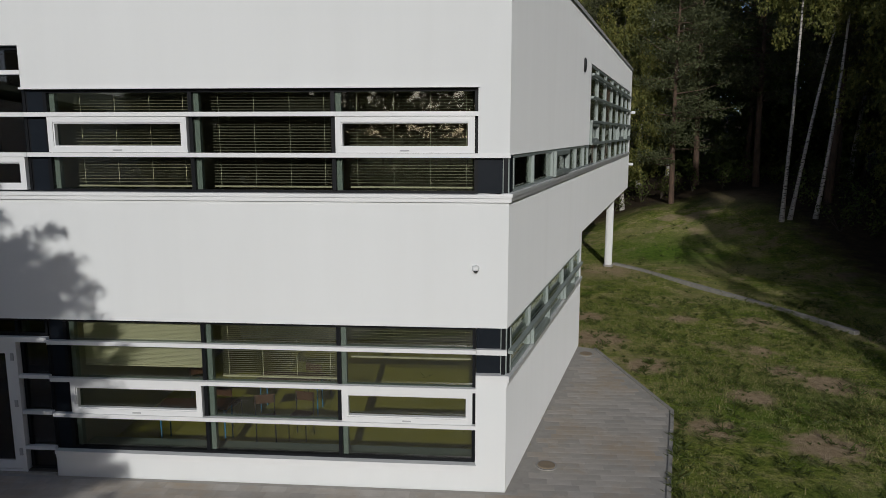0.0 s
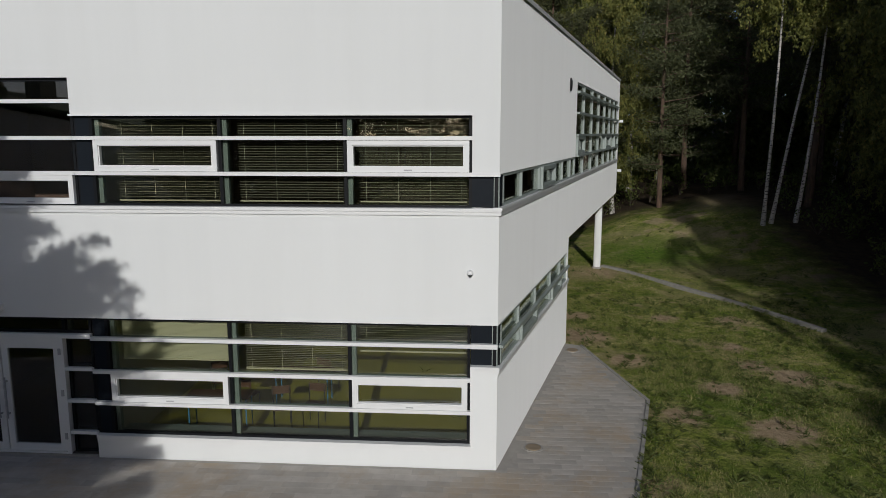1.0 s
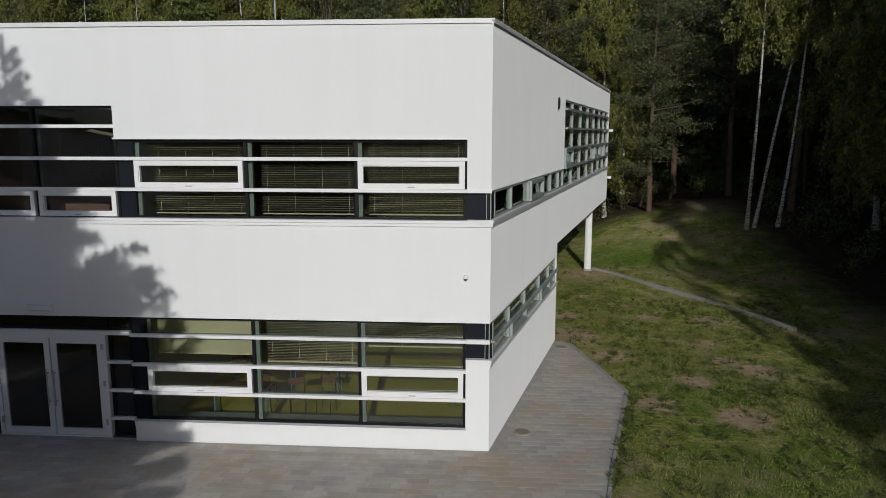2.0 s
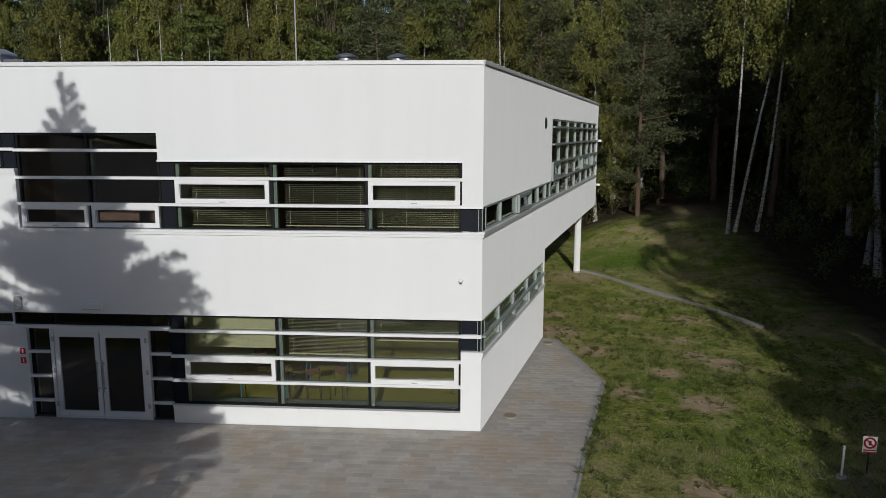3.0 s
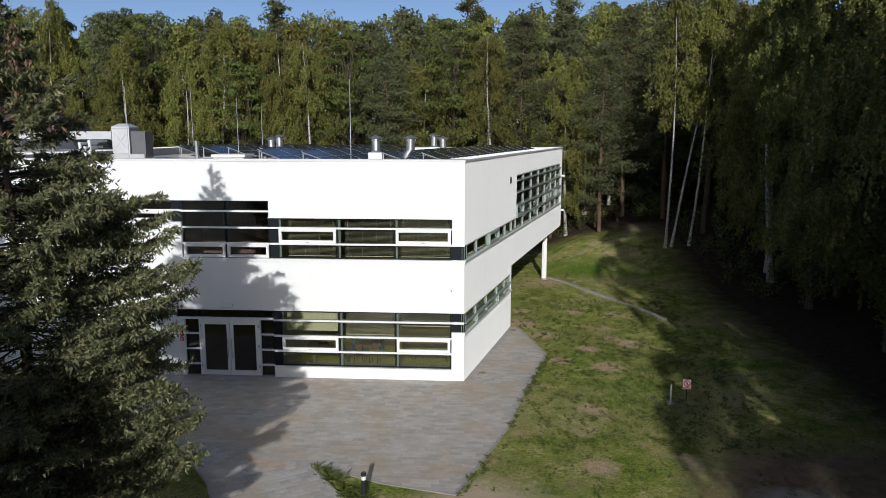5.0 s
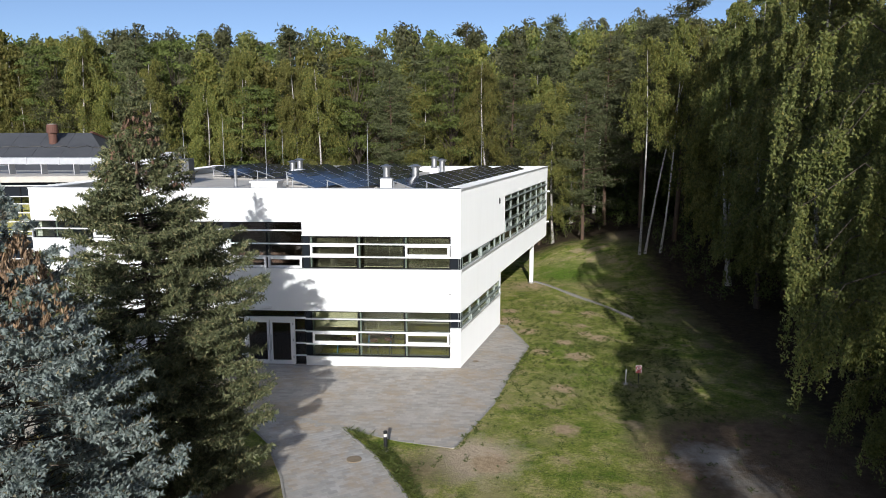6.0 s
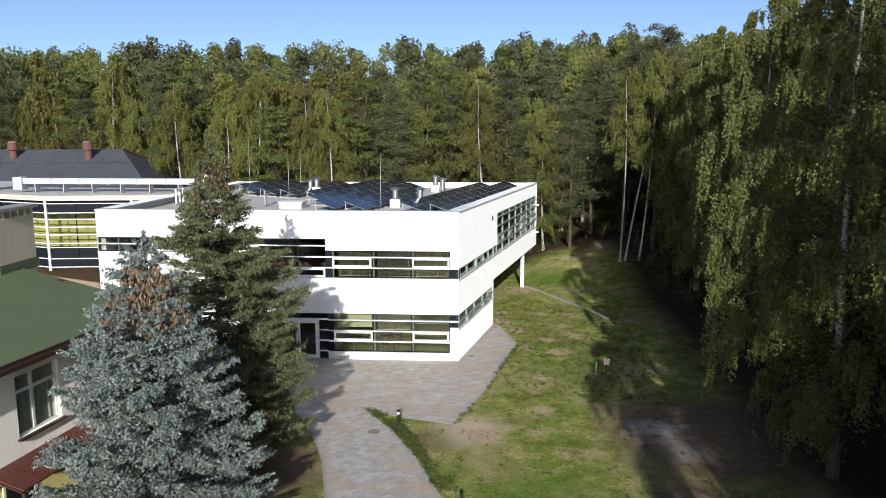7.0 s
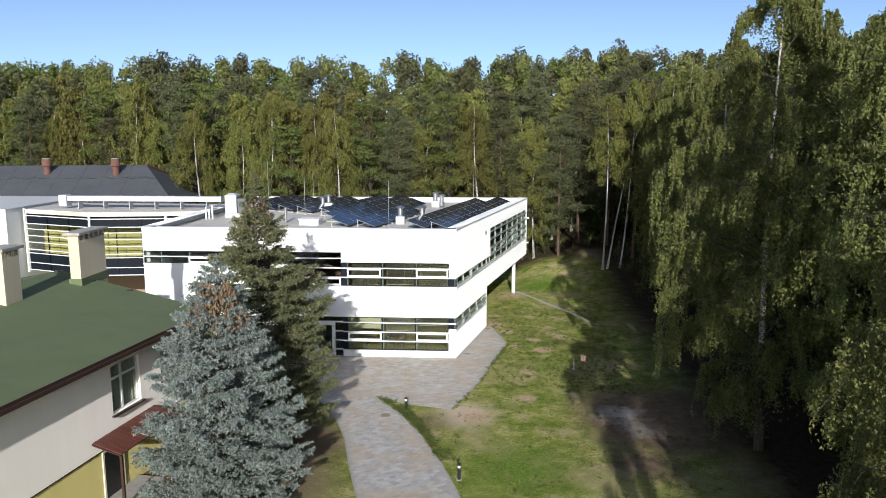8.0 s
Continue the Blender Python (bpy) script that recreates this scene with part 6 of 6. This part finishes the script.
def grass():
    r = np.random.default_rng(9)
    n = 110000
    x = np.concatenate([r.uniform(-8, 13, n), r.uniform(0, 12, n // 2)])
    y = np.concatenate([r.uniform(-22, 28, n), r.uniform(-6, 14, n // 2)])
    patch = np.sin(x * 0.8 + np.sin(y * 0.5) * 1.5) * np.sin(y * 0.65 + 0.7 * np.sin(x * 0.4)) + r.normal(0, 0.45, len(x))
    keep = ~within(PLAZA, x, y) & ~within(PATHWAY, x, y) & ~within(HOUSE_PLAN, x, y) & ~within(SCHOOL_PLAN, x, y) & (patch > -0.05)
    keep &= ~((y > -0.4) & (y < 0.2) & (x < 0.4))
    for bx_, by_, br_ in BARE:
        keep &= np.hypot(x - bx_, y - by_) > br_ * r.normal(1.0, 0.12, len(x))
    x, y = x[keep], y[keep]
    k, m = len(x), 4
    px = x[:, None] + r.normal(0, 0.05, (k, m))
    py = y[:, None] + r.normal(0, 0.05, (k, m))
    pz = ground_z(px, py)
    h = r.uniform(0.02, 0.06, (k, m)) * np.where(r.uniform(size=(k, 1)) < 0.07, 2.2, 1.0)
    az = r.uniform(0, 2 * np.pi, (k, m))
    w = r.uniform(0.005, 0.010, (k, m))
    lean = h * r.uniform(0.2, 0.9, (k, m))
    la = r.uniform(0, 2 * np.pi, (k, m))
    a = np.stack([px - np.cos(az) * w, py - np.sin(az) * w, pz - 0.01], -1)
    b = np.stack([px + np.cos(az) * w, py + np.sin(az) * w, pz - 0.01], -1)
    c = np.stack([px + np.cos(la) * lean, py + np.sin(la) * lean, pz + h], -1)
    v = np.stack([a, b, c], 2).reshape(-1, 3)
    me = fast_mesh("grass", v, np.arange(len(v)).reshape(-1, 3), GRASSBLADE)
    tagged(link_mesh("grass", me, None), "short patchy grass with dry stalks", "grass", kind="stuff")


grass()


def weeds():
    """Low leafy weeds and seedlings scattered over the lawn, thicker along the kerbs."""
    r = np.random.default_rng(19)
    n = 2400
    x, y = np.concatenate([r.uniform(-3, 13, n // 2), r.uniform(2.5, 11, n // 2)]), np.concatenate([r.uniform(-20, 27, n // 2), r.uniform(-6, 14, n // 2)])
    ex_, ey_ = r.uniform(0, 1, 90), r.normal(0.2, 0.1, 90)
    x = np.concatenate([x, 0.1 + 3.3 * ex_ + ey_])
    y = np.concatenate([y, -8.9 + 12.4 * ex_])
    side = r.uniform(0, 1, 170)
    x = np.concatenate([x, np.interp(side, [0, 0.35, 0.7, 1], [-4.2, -2.6, -1.35, -0.1]) + np.abs(r.normal(0.12, 0.22, 170))])
    y = np.concatenate([y, np.interp(side, [0, 0.35, 0.7, 1], [-7.5, -9.6, -12.0, -15.3]) + r.normal(0.1, 0.15, 170)])
    size = r.uniform(0.2, 1.0, (len(x), 1)) ** 1.5 + 0.1
    size[-170:] = r.uniform(0.7, 1.6, (170, 1))
    keep = ~within(PLAZA, x, y) & ~within(PATHWAY, x, y)
    x, y, size = x[keep], y[keep], size[keep]
    k, m = len(x), 14
    az = r.uniform(0, 2 * np.pi, (k, m))
    d = r.uniform(0.02, 0.16, (k, m)) * size
    c = np.stack([x[:, None] + np.cos(az) * d, y[:, None] + np.sin(az) * d, ground_z(x, y)[:, None] + r.uniform(0.02, 0.16, (k, m)) * size], -1).reshape(-1, 3)
    a = np.stack([np.cos(az), np.sin(az), r.uniform(0.0, 0.9, (k, m))], -1).reshape(-1, 3) * np.repeat(size, m, 0) * r.uniform(0.06, 0.11, (k * m, 1))
    b = unit(np.cross(a, r.normal(0, 1, a.shape))) * 0.013
    v = np.stack([c - a, c + b, c + a, c - b], 1).reshape(-1, 3)
    me = fast_mesh("weeds", v, np.arange(len(v)).reshape(-1, 4), OAKLEAF)
    tagged(link_mesh("weeds", me, None), "low green weeds scattered over the lawn", "weeds", kind="stuff")


weeds()


def shrubs():
    r = np.random.default_rng(31)
    for i in range(26):
        x = 6.5 + i * 1.1 + r.uniform(-0.5, 0.5) if i < 14 else r.uniform(15.5, 19)
        y = 34 + r.uniform(-0.8, 2.5) if i < 14 else r.uniform(14, 30)
        T = Tree(500 + i)
        for j in range(7):
            tip = np.array([r.normal(0, 0.5), r.normal(0, 0.5), r.uniform(0.7, 1.9)])
            T.tube([(0, 0, 0), tip * 0.5, tip], [0.015, 0.01, 0.005], 4)
            n = 26
            pos = tip * r.uniform(0.45, 1.05, (n, 1)) + r.normal(0, 0.18, (n, 3))
            al = unit(r.normal(0, 1, (n, 3))) * r.uniform(0.05, 0.11, (n, 1))
            T.blades(pos, al, unit(np.cross(al, r.normal(0, 1, (n, 3)))) * 0.045)
        plant("shrub", (T.wood("shrub_stems", DARKBARK), T.leaves("shrub_leaves", OAKLEAF)), x, y, 0, "low leafy shrub at the edge of the wood", 1.0, "shrubs", ("branch", "foliage"))


shrubs()

# ------------------------------------------------------------------ paving
def strip(pts, width, z0, z1):
    """A kerb along a line on the ground."""
    bm = bmesh.new()
    for (x0, y0), (x1, y1) in zip(pts, pts[1:]):
        d = math.hypot(x1 - x0, y1 - y0)
        n = max(1, round(d / 1.0))
        m = Matrix.Translation((x0, y0, 0)) @ Matrix.Rotation(math.atan2(y1 - y0, x1 - x0), 4, "Z")
        for i in range(n):
            bx(bm, d * i / n + 0.005, d * (i + 1) / n - 0.005, -width / 2, width / 2, z0, z1, m)
    return bm


tagged(part("kerb", strip(PLAZA[1:6], 0.07, -0.15, 0.045), KERB), "thin grey concrete edging kerb of the forecourt", "kerb", kind="structure")
tagged(part("kerb", strip(PATH_R, 0.07, -0.15, 0.045), KERB), "thin grey concrete edging kerb of the path", "kerb", kind="structure")
tagged(part("kerb", strip(PATH_L, 0.07, -0.15, 0.045), KERB), "thin grey concrete edging kerb of the path", "kerb", kind="structure")
tagged(part("kerb", strip([(4.9, 20.4), (5.65, 19.3), (6.5, 17.6), (7.4, 15.8), (8.3, 14.0), (9.3, 11.9), (10.1, 9.9)], 0.2, -0.2, 0.09), KERB), "pale concrete kerb crossing the lawn", "kerb", kind="structure")
pavement = tagged(part("pavement", prism(PLAZA, -0.12, 0.0135), BED), "forecourt of grey concrete pavers stained with sand", "pavement", kind="structure")
path_bed = tagged(part("footpath", prism(PATHWAY, -0.12, 0.0132), BED), "curved footpath of grey concrete pavers", "path", kind="structure")


def pavers(poly, parent, mat, sx, sy, rot, near, x_range, y_range, seed):
    """Pavers in running bond; those in the plan stretch near become parts, the rest one joined part."""
    r = random.Random(seed)
    me = bpy.data.meshes.new("paver")
    bm = box(-sx / 2 + 0.002, sx / 2 - 0.002, -sy / 2 + 0.002, sy / 2 - 0.002, 0, 0.012)
    bm.to_mesh(me)
    bm.free()
    me.materials.append(mat)
    ca, sa = math.cos(rot), math.sin(rot)
    pts = []
    j = 0
    y = y_range[0]
    while y < y_range[1]:
        x = x_range[0] + (sx / 2 if j % 2 else 0) + (sx * 0.23 if j % 3 == 0 else 0)
        while x < x_range[1]:
            pts.append((x * ca - y * sa, x * sa + y * ca))
            x += sx
        y += sy
        j += 1
    P = np.array(pts)
    ok = np.ones(len(P), dtype=bool)
    for dx, dy in ((-sx / 2, -sy / 2), (sx / 2, -sy / 2), (sx / 2, sy / 2), (-sx / 2, sy / 2)):
        ok &= within(poly, P[:, 0] + dx * ca - dy * sa, P[:, 1] + dx * sa + dy * ca)
    P = P[ok]
    count, vs, fs = 0, [], []
    hx, hy = sx / 2 - 0.0025, sy / 2 - 0.0025
    for x, y in P:
        dz = 0.0025 + r.uniform(0, 0.0006)
        if near(x, y) and count < 300:
            ob = link_mesh("paver", me, None, parent)
            ob.matrix_basis = Matrix.Translation((x, y, dz)) @ Matrix.Rotation(rot, 4, "Z")
            count += 1
            continue
        b = len(vs)
        for z in (dz, dz + 0.012):
            for ux, uy in ((-hx, -hy), (hx, -hy), (hx, hy), (-hx, hy)):
                vs.append((x + ux * ca - uy * sa, y + ux * sa + uy * ca, z))
        fs += [[b + 4, b + 5, b + 6, b + 7], [b, b + 1, b + 5, b + 4], [b + 1, b + 2, b + 6, b + 5], [b + 2, b + 3, b + 7, b + 6], [b + 3, b, b + 4, b + 7]]
    ob = link_mesh("pavers", fast_mesh("pavers", vs, fs, mat), None, parent)
    tagged(ob, kind="stuff")


pavers(PLAZA, pavement, PAVER, 0.40, 0.20, 0.0, lambda x, y: x > -1.0 and y > -2.2, (-22, 4), (-9.2, 8.2), 3)
pavers(PATHWAY, path_bed, PATHPAVER, 0.30, 0.20, 0.55, lambda x, y: y > -11.0 and x > -6, (-48, 12), (-58, 8), 4)
